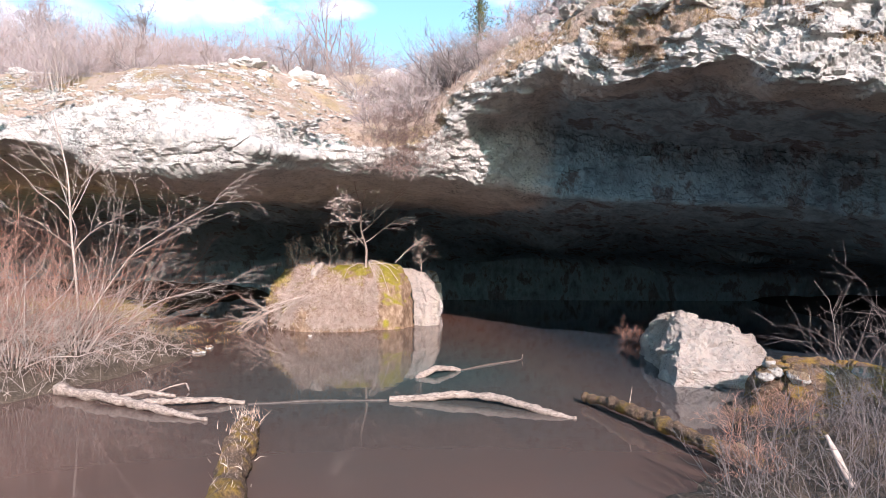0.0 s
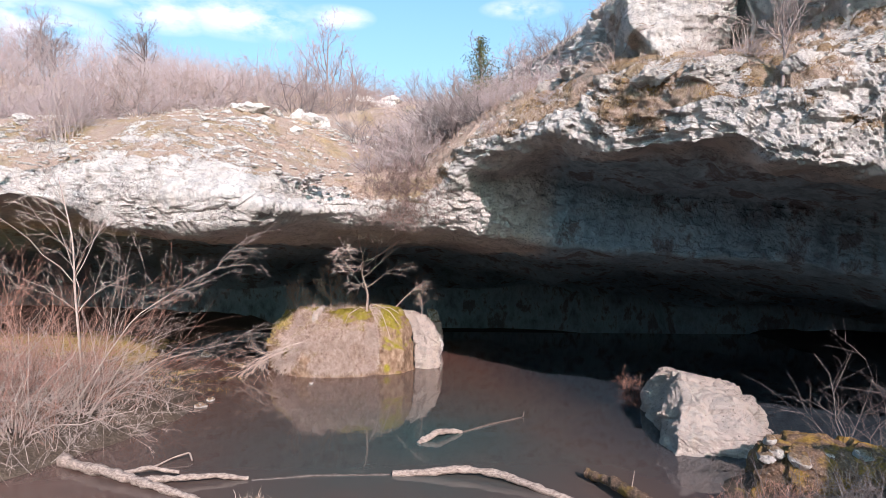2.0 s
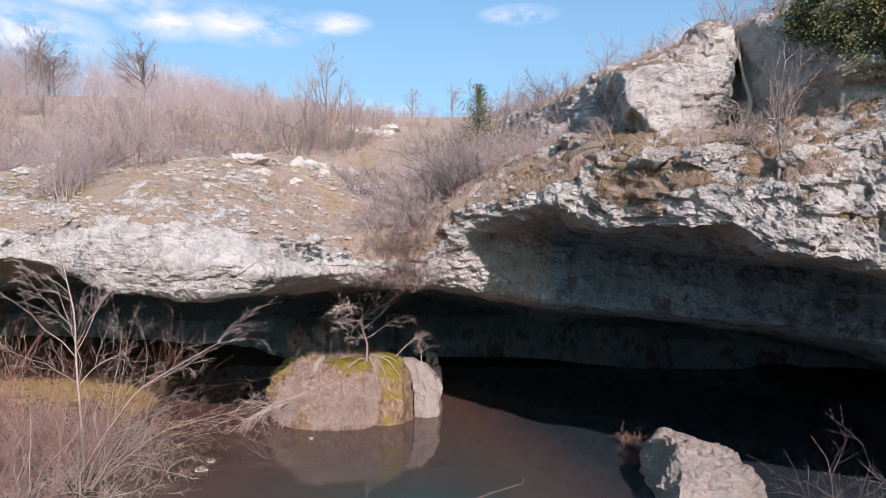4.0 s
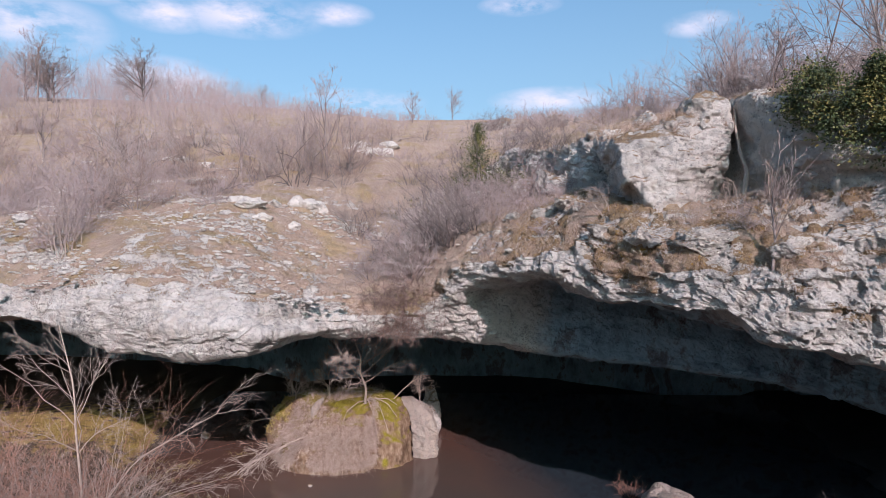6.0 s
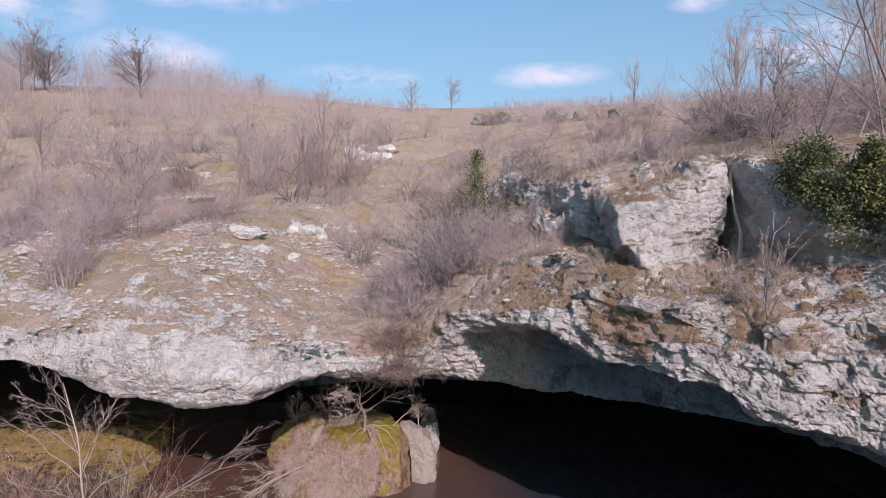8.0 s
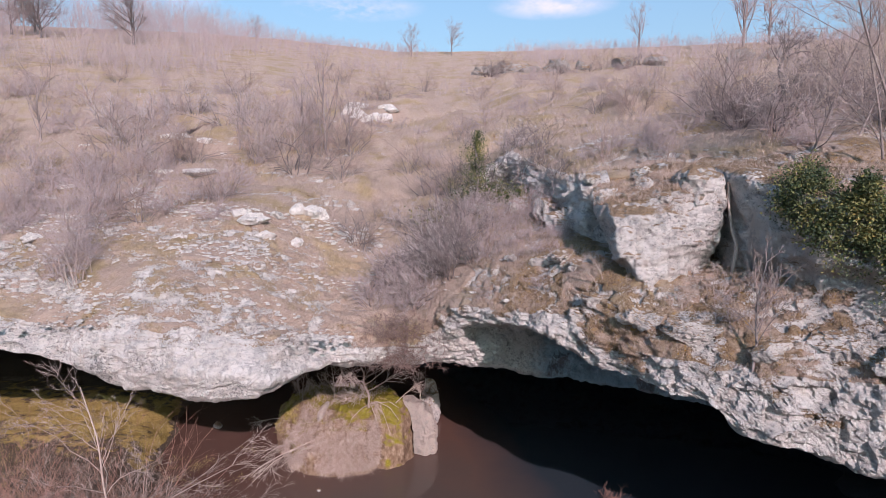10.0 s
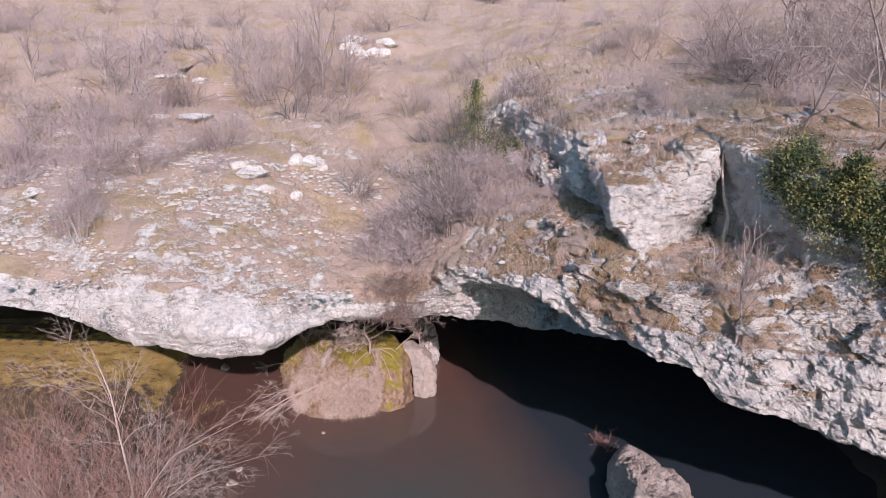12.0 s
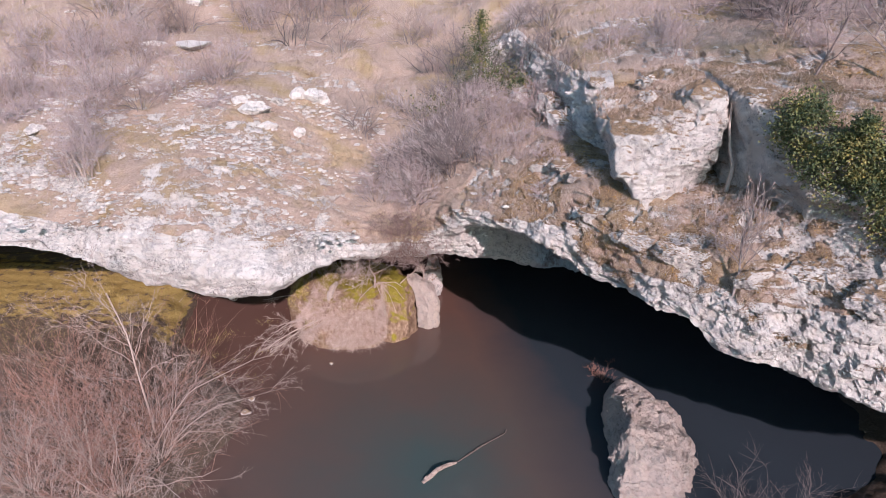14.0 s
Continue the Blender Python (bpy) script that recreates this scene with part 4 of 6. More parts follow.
MOSSY, MOSSIER = make_mossy("mossy_tufa", 0.80, 0.98), make_mossy("green_mossy_tufa", 0.70, 0.9)
island = new("boulder_island")
island.location = (-4.6, 24.8, 0)
tagged(island, "mossy tufa boulder in the pond, draped with matted dry roots", "boulder")
ISL = [  # outlines of the main block round its foot, belly and shoulder: a mossy lobe at its side and a bulging one in front
    [(-7.75, 25.6, -0.5), (-7.5, 24.6, -0.5), (-6.95, 24.15, -0.5), (-6.55, 23.35, -0.5), (-5.5, 22.75, -0.5), (-4.4, 22.7, -0.5), (-3.5, 23.0, -0.5), (-3.05, 23.9, -0.5), (-2.6, 26, -0.5), (-4, 27.4, -0.5), (-7, 27.2, -0.5)],
    [(-7.75, 25.6, 0.5), (-7.45, 24.6, 0.5), (-6.85, 24.15, 0.5), (-6.5, 23.3, 0.5), (-5.5, 22.7, 0.5), (-4.4, 22.65, 0.5), (-3.45, 23.0, 0.5), (-3.05, 23.9, 0.5), (-2.6, 26, 0.5), (-4, 27.4, 0.5), (-7, 27.2, 0.5)],
    [(-7.6, 25.7, 1.35), (-7.3, 24.8, 1.4), (-6.75, 24.3, 1.4), (-6.3, 23.55, 1.45), (-5.5, 23.05, 1.5), (-4.4, 22.95, 1.55), (-3.5, 23.3, 1.55), (-3.1, 24.1, 1.5), (-2.6, 26, 1.5), (-4, 27.3, 1.5), (-7, 27.1, 1.4)],
    [(-7.1, 25.8, 2.0), (-6.9, 25.2, 2.05), (-6.4, 24.8, 2.15), (-6.0, 24.3, 2.2), (-5.4, 23.9, 2.25), (-4.4, 23.8, 2.3), (-3.6, 24.0, 2.3), (-3.2, 24.7, 2.3), (-2.8, 26, 2.2), (-4, 27.1, 2.2), (-6.7, 26.9, 2.0)]]


def shifted(rings, d):
    return [[(x - d[0], y - d[1], z - d[2]) for x, y, z in r] for r in rings]


place("main_block", loft("main_block", shifted(ISL, island.location), 60, 280, 61, 0.11, 0.5, rim=4, smooth=True), MOSSY, island)
MID = [[(-3.4, 23.5, -0.5), (-2.9, 23.35, -0.5), (-2.3, 23.75, -0.5), (-1.95, 24.6, -0.5), (-2.2, 25.6, -0.5), (-3.0, 26, -0.5), (-3.5, 25, -0.5)],
       [(-3.4, 23.55, 0.8), (-2.9, 23.4, 0.8), (-2.3, 23.8, 0.8), (-1.95, 24.65, 0.8), (-2.2, 25.6, 0.8), (-3.0, 26, 0.8), (-3.5, 25, 0.8)],
       [(-3.45, 23.9, 1.75), (-2.95, 23.8, 1.75), (-2.4, 24.2, 1.7), (-2.15, 24.9, 1.75), (-2.3, 25.5, 1.8), (-3.0, 25.9, 2.0), (-3.5, 25, 2.1)],
       [(-3.5, 24.5, 2.32), (-3.1, 24.4, 2.32), (-2.7, 24.7, 2.28), (-2.5, 25.0, 2.25), (-2.6, 25.3, 2.25), (-3.0, 25.6, 2.3), (-3.5, 25.2, 2.35)]]
place("mossy_column", loft("mossy_column", shifted(MID, island.location), 50, 130, 62, 0.08, 0.4, rim=4, smooth=True), MOSSIER, island, "green-mossed tufa column")
SLAB = [[(-1.95, 24.75, -0.5), (-1.45, 24.55, -0.5), (-1.02, 24.85, -0.5), (-1.02, 25.9, -0.5), (-1.5, 26.2, -0.5), (-1.95, 25.6, -0.5)],
        [(-1.97, 24.8, 0.9), (-1.45, 24.6, 0.9), (-1.05, 24.9, 0.9), (-1.05, 25.9, 0.9), (-1.55, 26.2, 0.9), (-1.98, 25.6, 0.9)],
        [(-2.15, 24.9, 1.65), (-1.65, 24.72, 1.62), (-1.2, 25.05, 1.55), (-1.25, 25.85, 1.55), (-1.75, 26.1, 1.65), (-2.2, 25.7, 1.7)],
        [(-2.5, 25.1, 2.12), (-2.1, 24.95, 2.1), (-1.6, 25.25, 1.98), (-1.65, 25.75, 2.0), (-2.1, 25.9, 2.1), (-2.5, 25.7, 2.15)]]
place("bare_slab", loft("bare_slab", shifted(SLAB, island.location), 60, 150, 63, 0.085, 0.4), ROCK_WARM, island, "bare pinkish-grey stone slab at the boulder's edge")
rock_thing("boulder", (1.3, 1.2, 2.5), (-1.5, 28.2, 0.85), 64, "dim grey boulder standing behind the mossy one", sub=5)

# ---- rocks on the far bank of the pond and stones in the water ----
bank_rock = place("boulder", loft("boulder", [
    [(4.55, 14.4, -0.4), (6.4, 14.2, -0.4), (7.6, 16.6, -0.4), (7.3, 18.8, -0.4), (5.7, 20.2, -0.4), (5.0, 19.2, -0.4), (4.9, 16.6, -0.4)],
    [(4.65, 14.45, 0.4), (6.4, 14.5, 0.4), (7.5, 16.7, 0.4), (7.2, 18.7, 0.4), (5.7, 20.0, 0.4), (5.05, 19.0, 0.4), (4.95, 16.6, 0.4)],
    [(5.0, 15.2, 1.0), (6.3, 15.2, 0.85), (7.2, 16.9, 0.8), (6.9, 18.4, 0.9), (5.8, 19.6, 0.9), (5.3, 18.6, 1.0), (5.2, 16.7, 1.15)],
    [(5.35, 16.3, 1.35), (6.1, 16.4, 1.15), (6.7, 17.1, 1.0), (6.5, 18.1, 1.05), (5.8, 18.9, 1.1), (5.5, 18.3, 1.2), (5.45, 17.0, 1.38)]],
    70, 240, 71, 0.15, 0.6), ROCK_WARM)
tagged(bank_rock, "large angular pale limestone boulder at the water's edge", "boulder")
mound = place("mossy_rock", loft("mossy_rock", [
    [(5.1, 11.9, -0.4), (6.2, 11.2, -0.4), (7.8, 11.3, -0.4), (8.5, 12.6, -0.4), (7.4, 13.9, -0.4), (5.8, 13.8, -0.4)],
    [(5.25, 12.0, 0.35), (6.2, 11.4, 0.4), (7.7, 11.5, 0.45), (8.3, 12.6, 0.5), (7.3, 13.8, 0.5), (5.8, 13.6, 0.4)],
    [(5.6, 12.3, 0.8), (6.3, 11.9, 0.8), (7.4, 11.9, 0.75), (7.8, 12.6, 0.75), (7.1, 13.4, 0.8), (6.0, 13.3, 0.85)]], 40, 150, 73, 0.13, 0.5), MOSSY)
tagged(mound, "low boulder under orange and brown moss on the bank", "boulder")
for k, (x, y, z, w) in enumerate([(5.5, 12.0, 0.72, 0.3), (5.75, 12.15, 0.8, 0.26), (6.0, 11.8, 0.72, 0.36), (5.85, 12.7, 0.85, 0.24), (6.5, 12.0, 0.8, 0.3), (4.15, 9.6, 0.12, 0.32), (7.2, 12.1, 0.8, 0.28)]):
    rock_thing("stone", (w * 1.2, w, w * 0.7), (x, y, z), 300 + k, "white stone lying on the mossy bank", rz=60 * k, sub=3, group="stones on the bank", category="stone")
for k, (x, y, w) in enumerate([(-7.4, 18.27, 0.24), (-7.43, 19.07, 0.2), (-11.0, 27.15, 0.42), (-5.1, 21.6, 0.1)]):
    rock_thing("stone", (w * 1.3, w, w * 0.8), (x, y, 0.03), 320 + k, "white stone standing out of the shallow water", rz=60 * k, sub=3, group="stones in the water", category="stone")



# ---- driftwood ----
def tube(points, radii, sides=10, seed=0, rough=0.0):
    """A bent, tapered tube through points: vertices and quads."""
    p, r = np.asarray(points, float), np.asarray(radii, float)
    d = np.gradient(p, axis=0)
    d /= np.maximum(np.linalg.norm(d, axis=1, keepdims=True), 1e-9)
    ref = np.where(np.abs(d[:, 2:3]) > 0.9, np.array([[1.0, 0, 0]]), np.array([[0, 0, 1.0]]))
    a = np.cross(d, ref)
    a /= np.linalg.norm(a, axis=1, keepdims=True)
    b = np.cross(d, a)
    th = np.linspace(0, 2 * np.pi, sides, endpoint=False)
    v = p[:, None] + r[:, None, None] * (np.cos(th)[None, :, None] * a[:, None] + np.sin(th)[None, :, None] * b[:, None])
    if rough:
        q = v.reshape(-1, 3)
        off = rough * fractal(q, 4.5, 4, 0.65, seed)
        v = v + ((v - p[:, None]) * off.reshape(v.shape[:2])[..., None])
    i, j = np.meshgrid(np.arange(len(p) - 1), np.arange(sides), indexing="ij")
    k = (j + 1) % sides
    f = np.stack([i * sides + j, i * sides + k, (i + 1) * sides + k, (i + 1) * sides + j], -1).reshape(-1, 4)
    return v.reshape(-1, 3), f


def curve_points(keys, n):
    k = np.array(keys, float)
    t = np.linspace(0, len(k) - 1, n)
    out = np.stack([np.interp(t, range(len(k)), k[:, c]) for c in range(k.shape[1])], 1)
    return blur(out, max(1, n // 12), 0)


def log_part(name, keys, radius, tip, mat, parent=None, seed=0, n=90):
    p = curve_points(keys, n)
    r = np.linspace(radius, tip, n)
    r[0] = r[-1] = 0.004
    v, f = tube(p, r, 18, seed, 0.34)
    return place(name, raw_mesh(name, v, f), mat, parent)


def make_mosslog():
    m, n, l, b = shader("mossy_bark", 0.95, 0.2)
    fine, mid = tex_noise(n, l, 24, 6, 0.7), tex_noise(n, l, 3.0, 5)
    bark = ramp(n, l, fine, [(0.3, (0.045, 0.028, 0.02)), (0.55, (0.15, 0.092, 0.06)), (0.72, (0.34, 0.26, 0.20))])
    moss = ramp(n, l, fine, [(0.3, (0.10, 0.06, 0.012)), (0.7, (0.27, 0.16, 0.04))])
    l.new(mix(n, l, remap(n, l, mid, 0.48, 0.62), bark, moss), b.inputs["Base Color"])
    bump(n, l, b, fine, 0.9, 0.03)
    return m


MOSSLOG = make_mosslog()
mound.data.materials[0] = MOSSLOG
log = new("fallen_log"); tagged(log, "forked grey driftwood log floating at the bank", "log")
log_part("trunk", [(-8.2, 13.2, 0.10), (-7.4, 12.75, 0.10), (-6.2, 12.2, 0.12), (-5.2, 11.7, 0.07), (-4.2, 11.3, 0.0)], 0.12, 0.05, DRIFT, log, 1)
log_part("branch", [(-6.0, 12.1, 0.08), (-5.2, 12.25, 0.12), (-4.6, 12.45, 0.10), (-4.0, 12.55, 0.02)], 0.075, 0.04, DRIFT, log, 2)
log_part("branch", [(-6.5, 12.4, 0.10), (-5.9, 12.35, 0.26), (-5.3, 12.4, 0.16)], 0.05, 0.03, DRIFT, log, 3)
for k, (keys, r, tip, what) in enumerate([
    ([(-1.35, 12.95, 0.0), (-0.7, 12.95, 0.06), (0.2, 12.95, 0.16), (0.9, 12.65, 0.14), (1.6, 12.1, 0.05), (2.2, 11.75, -0.03)], 0.085, 0.05, "long arched grey branch lying in the water"),
    ([(-1.0, 15.1, -0.02), (-0.6, 15.5, 0.12), (-0.25, 15.85, 0.10), (0.02, 16.05, 0.0)], 0.09, 0.05, "short bleached branch arching out of the water"),
    ([(-6.2, 13.1, 0.0), (-5.95, 13.45, 0.10), (-5.7, 13.7, 0.14), (-5.55, 13.5, 0.02)], 0.025, 0.015, "thin white bent stick over the water"),
    ([(-4.0, 12.5, -0.01), (-2.8, 12.8, 0.012), (-1.3, 12.95, 0.0)], 0.03, 0.03, "dark wet branch awash in the pond"),
    ([(0.0, 16.05, 0.0), (0.8, 16.9, 0.012), (1.6, 17.6, 0.01), (1.62, 17.62, 0.16)], 0.03, 0.012, "dark wet stick awash in the pond")]):
    ob = log_part("driftwood", keys, r, tip, WET if "dark wet" in what else DRIFT, None, 10 + k)
    tagged(ob, what, "driftwood")
log = new("mossy_log"); tagged(log, "rotten brown log with orange moss sloping into the water", "log")
log_part("trunk", [(2.45, 12.95, 0.12), (2.9, 12.0, 0.22), (3.3, 10.9, 0.22), (3.7, 9.7, 0.22), (4.1, 8.8, 0.2)], 0.085, 0.13, MOSSLOG, log, 20)
log_part("stub", [(3.28, 10.9, 0.24), (3.34, 10.85, 0.42)], 0.05, 0.02, MOSSLOG, log, 21)
log_part("stub", [(3.02, 11.6, 0.25), (3.08, 11.6, 0.62)], 0.014, 0.006, DRIFT, log, 22)
log = new("mossy_log"); tagged(log, "thick mossy log stump end with grass growing on it", "log")
log_part("trunk", [(-3.35, 10.75, 0.10), (-3.1, 9.9, 0.10), (-2.8, 8.7, 0.08), (-2.4, 7.0, 0.02), (-2.1, 5.8, -0.1)], 0.2, 0.2, MOSSLOG, log, 23)

# ---- bare wood ----
def batch_tubes(P, R, sides=3):
    """Many tubes at once. P (b, n, 3), R (b, n)."""
    b, n = P.shape[:2]
    d = np.gradient(P, axis=1)
    d /= np.maximum(np.linalg.norm(d, axis=2, keepdims=True), 1e-9)
    ref = np.where(np.abs(d[..., 2:3]) > 0.9, np.array([1.0, 0, 0]), np.array([0, 0, 1.0]))
    a = np.cross(d, ref)
    a /= np.maximum(np.linalg.norm(a, axis=2, keepdims=True), 1e-9)
    c = np.cross(d, a)
    th = np.linspace(0, 2 * np.pi, sides, endpoint=False)
    v = P[:, :, None] + R[:, :, None, None] * (np.cos(th)[:, None] * a[:, :, None] + np.sin(th)[:, None] * c[:, :, None])
    k, i, j = np.meshgrid(np.arange(b), np.arange(n - 1), np.arange(sides), indexing="ij")
    q = (j + 1) % sides
    base = k * n * sides
    f = np.stack([base + i * sides + j, base + i * sides + q, base + (i + 1) * sides + q, base + (i + 1) * sides + j], -1)
    return v.reshape(-1, 3), f.reshape(-1, 4)


def shoots(start, way, length, radius, n, r, up=0.0, wobble=0.2, taper=0.25):
    """Wandering shoots from start along way: P (b, n, 3), R (b, n)."""
    b = len(start)
    P = np.zeros((b, n, 3))
    P[:, 0] = start
    d = way / np.linalg.norm(way, axis=1, keepdims=True)
    step = (length / (n - 1))[:, None]
    for k in range(1, n):
        P[:, k] = P[:, k - 1] + d * step
        d = d + r.normal(size=(b, 3)) * wobble + np.array([0, 0, up])
        d /= np.linalg.norm(d, axis=1, keepdims=True)
    return P, radius[:, None] * np.linspace(1, taper, n)[None]


def offshoots(P, R, per, ratio, spread, n, r, up=0.0, wobble=0.2, first=0.25, rad=0.6, least=0.004):
    """Side shoots of every parent shoot."""
    b, m = P.shape[:2]
    par = np.repeat(np.arange(b), per)
    t = r.uniform(first, 1.0, len(par)) * (m - 1)
    i = np.minimum(t.astype(int), m - 2)
    f = (t - i)[:, None]
    start = P[par, i] * (1 - f) + P[par, i + 1] * f
    tang = P[par, i + 1] - P[par, i]
    tang /= np.linalg.norm(tang, axis=1, keepdims=True)
    side = r.normal(size=(len(par), 3))
    side -= (side * tang).sum(1, keepdims=True) * tang
    side /= np.linalg.norm(side, axis=1, keepdims=True)
    way = tang + side * spread * r.uniform(0.6, 1.3, (len(par), 1))
    whole = np.linalg.norm(np.diff(P, axis=1), axis=2).sum(1)[par]
    length = whole * ratio * r.uniform(0.5, 1.2, len(par)) * (1.15 - 0.6 * t / (m - 1))
    radius = np.maximum(R[par, i] * rad, least)
    return shoots(start, way, length, radius, n, r, up, wobble)


def join(tubes):
    vs, fs, base = [], [], 0
    for v, f in tubes:
        vs.append(v)
        fs.append(f + base)
        base += len(v)
    return np.concatenate(vs), np.concatenate(fs)


def shrub(name, label, height, stems, seed, bark, twig, per=(7, 4), lean=0.8, radius=0.018, least=0.0055, category="shrub", group="", foot=0.2, up=0.03):
    r = np.random.default_rng(seed)
    ob = new(name)
    tagged(ob, label, category, group)
    a = r.uniform(0, 2 * np.pi, stems)
    out = np.abs(r.normal(0, lean, stems))
    way = np.stack([np.cos(a) * out, np.sin(a) * out, np.ones(stems)], 1)
    start = np.stack([np.cos(a) * foot * height, np.sin(a) * foot * height, -0.08 * np.ones(stems)], 1) * r.uniform(0.2, 1, (stems, 1))
    P, R = shoots(start, way, height * r.uniform(0.6, 1.1, stems), np.full(stems, radius) * r.uniform(0.6, 1.2, stems), 6, r, up * 0.3, 0.3)
    tagged(place("base", raw_mesh("base", *batch_tubes(P, R, 4)), bark, ob), kind="stuff")
    P2, R2 = offshoots(P, R, per[0], 0.62, 0.95, 4, r, up * 0.5, 0.2, 0.12, 0.45, least)
    P3, R3 = offshoots(P2, R2, per[1], 0.6, 0.95, 3, r, up * 0.5, 0.22, 0.1, 0.7, least * 0.75)
    tagged(place("crown", raw_mesh("crown", *join([batch_tubes(P2, R2), batch_tubes(P3, R3)])), twig, ob), kind="stuff")
    return ob


def bare_tree(name, label, keys, radius, seed, bark, twig, limbs=9, reach=0.55, per=(6, 5, 3), first=0.35, up=0.05, spread=0.8, wobble=0.18, least=0.008, category="tree", group=""):
    """A leafless tree: a bent trunk through keys (from its base), limbs, branches and twigs."""
    r = np.random.default_rng(seed)
    ob = new(name)
    tagged(ob, label, category, group)
    p = curve_points(keys, 14)
    rad = np.linspace(radius, radius * 0.25, 14)
    P, R = p[None], rad[None]
    P1, R1 = offshoots(P, R, limbs, reach, spread, 7, r, up, wobble * 0.8, first, 0.45, least * 1.3)
    v, f = tube(p, rad, 8, seed, 0.15)
    place("trunk", raw_mesh("trunk", v, f), bark, ob)
    for k in range(len(P1)):
        place("limb", raw_mesh("limb", *batch_tubes(P1[k:k + 1], R1[k:k + 1], 5)), bark, ob)
    P2, R2 = offshoots(P1, R1, per[0], 0.5, 0.75, 5, r, up, wobble, 0.2, 0.6, least)
    P3, R3 = offshoots(P2, R2, per[1], 0.55, 0.75, 4, r, up, wobble, 0.15, 0.7, least * 0.8)
    bits = [batch_tubes(P2, R2, 4), batch_tubes(P3, R3)]
    if per[2]:
        bits.append(batch_tubes(*offshoots(P3, R3, per[2], 0.55, 0.7, 3, r, up, wobble, 0.15, 0.75, least * 0.65)))
    tagged(place("crown", raw_mesh("crown", *join(bits)), twig, ob), kind="stuff")
    return ob


def blades(name, base, way, length, width, material, label, category, bend=0.3, parent=None, segments=2, seed=1):
    """Grass: a bent strip of two pieces for each blade."""
    r = np.random.default_rng(seed)
    n = len(base)
    side = np.cross(way, r.normal(size=(n, 3)))
    side /= np.maximum(np.linalg.norm(side, axis=1, keepdims=True), 1e-9)
    w = (width * r.uniform(0.6, 1.3, n))[:, None] * side
    sag = r.normal(size=(n, 3)) * bend + np.array([0, 0, -0.2 * bend])
    mid = base + way * (0.55 * length)[:, None] + sag * (0.12 * length)[:, None]
    tip = base + way * length[:, None] + sag * (0.6 * length)[:, None]
    v = np.stack([base - w, base + w, mid - 0.7 * w, mid + 0.7 * w, tip], 1).reshape(-1, 3)
    k = np.arange(n)[:, None] * 5
    tri = np.concatenate([k + [0, 1, 3], k + [0, 3, 2], k + [2, 3, 4]], 0)
    ob = place(name, raw_mesh(name, v, tri), material, parent)
    if not parent:
        tagged(ob, label, category, kind="stuff")
    return ob


def up_ways(n, r, lean=0.35):
    w = np.stack([r.normal(0, lean, n), r.normal(0, lean, n), np.ones(n)], 1)
    return w / np.linalg.norm(w, axis=1, keepdims=True)


def surfaces(x, y):
    return np.array([surface(a, b) for a, b in zip(x, y)])


# ---- the hillside's growth ----
def gap_ok(x, y):
    """Not over the brow: the slope must carry it."""
    return y > np.interp(x, [-60, -20, -15, -12, -9, -7, -5.5, -4.5, -2, -0.8, 0.2, 1.2, 2.6, 3.6, 5.2, 6.5, 8.3, 14, 25], [30, 19.8, 19.4, 18.7, 18.0, 17.8, 18.4, 19.8, 20.6, 20.3, 18.8, 17.8, 16.6, 16.0, 14.2, 13.1, 12.3, 9.2, 7.6])


# turf and dry grass
r = np.random.default_rng(11)
n = 360000
gy_ = 11 + 110 * r.random(n) ** 2.3
gx_ = r.uniform(-1, 1, n) * (gy_ * 0.78 + 4)
clump = fractal(np.stack([gx_, gy_, 0 * gx_], 1), 0.55, 3, 0.5, 301)
tall = np.clip((gy_ - np.where(gx_ > 1, 13, 17)) / np.where(gx_ > 1, 7, 16), 0.0, 1.0)
keep = gap_ok(gx_, gy_) & (clump > -0.15 - 0.9 * tall + r.normal(0, 0.25, n) + 0.55 * ((gx_ < -4) & (gy_ < 26)))
gx_, gy_, clump, tall = gx_[keep], gy_[keep], clump[keep], tall[keep]
n = len(gx_)
base = np.stack([gx_, gy_, surfaces(gx_, gy_) - 0.02], 1)
on_crag = (gx_ > 3.0) & (gx_ < 11.5) & (gy_ > 15.0) & (gy_ < 19.2)
length = (0.06 + 0.11 * tall + 0.08 * np.clip(clump, 0, 1)) * r.uniform(0.5, 1.5, n) * np.interp(gy_, [15, 40, 120], [1.0, 1.0, 0.6])
width = 0.0018 + 0.00011 * gy_
ok = ~on_crag
shade = r.random(n) + 0.25 * clump
for name, pick, mat, what in (("dry_grass", shade < 0.55, GRASS, "short dry brown grass on the hillside"), ("straw_grass", (shade >= 0.55) & (shade < 1.0), GRASS_PINK, "pale straw-coloured grass tufts on the hillside"),
                              ("winter_turf", shade >= 1.0, GRASS_GREEN, "yellow-green winter turf on the hillside")):
    s = pick & ok
    blades(name, base[s], up_ways(s.sum(), r, 0.45), length[s], width[s], mat, what, "grass", 0.5, seed=len(name))

# tufts on the brow and on the crag's tops
def on_mesh(me, least):
    c, nn = np.zeros(len(me.polygons) * 3), np.zeros(len(me.polygons) * 3)
    me.polygons.foreach_get("center", c)
    me.polygons.foreach_get("normal", nn)
    c, nn = c.reshape(-1, 3), nn.reshape(-1, 3)
    return c[nn[:, 2] > least]


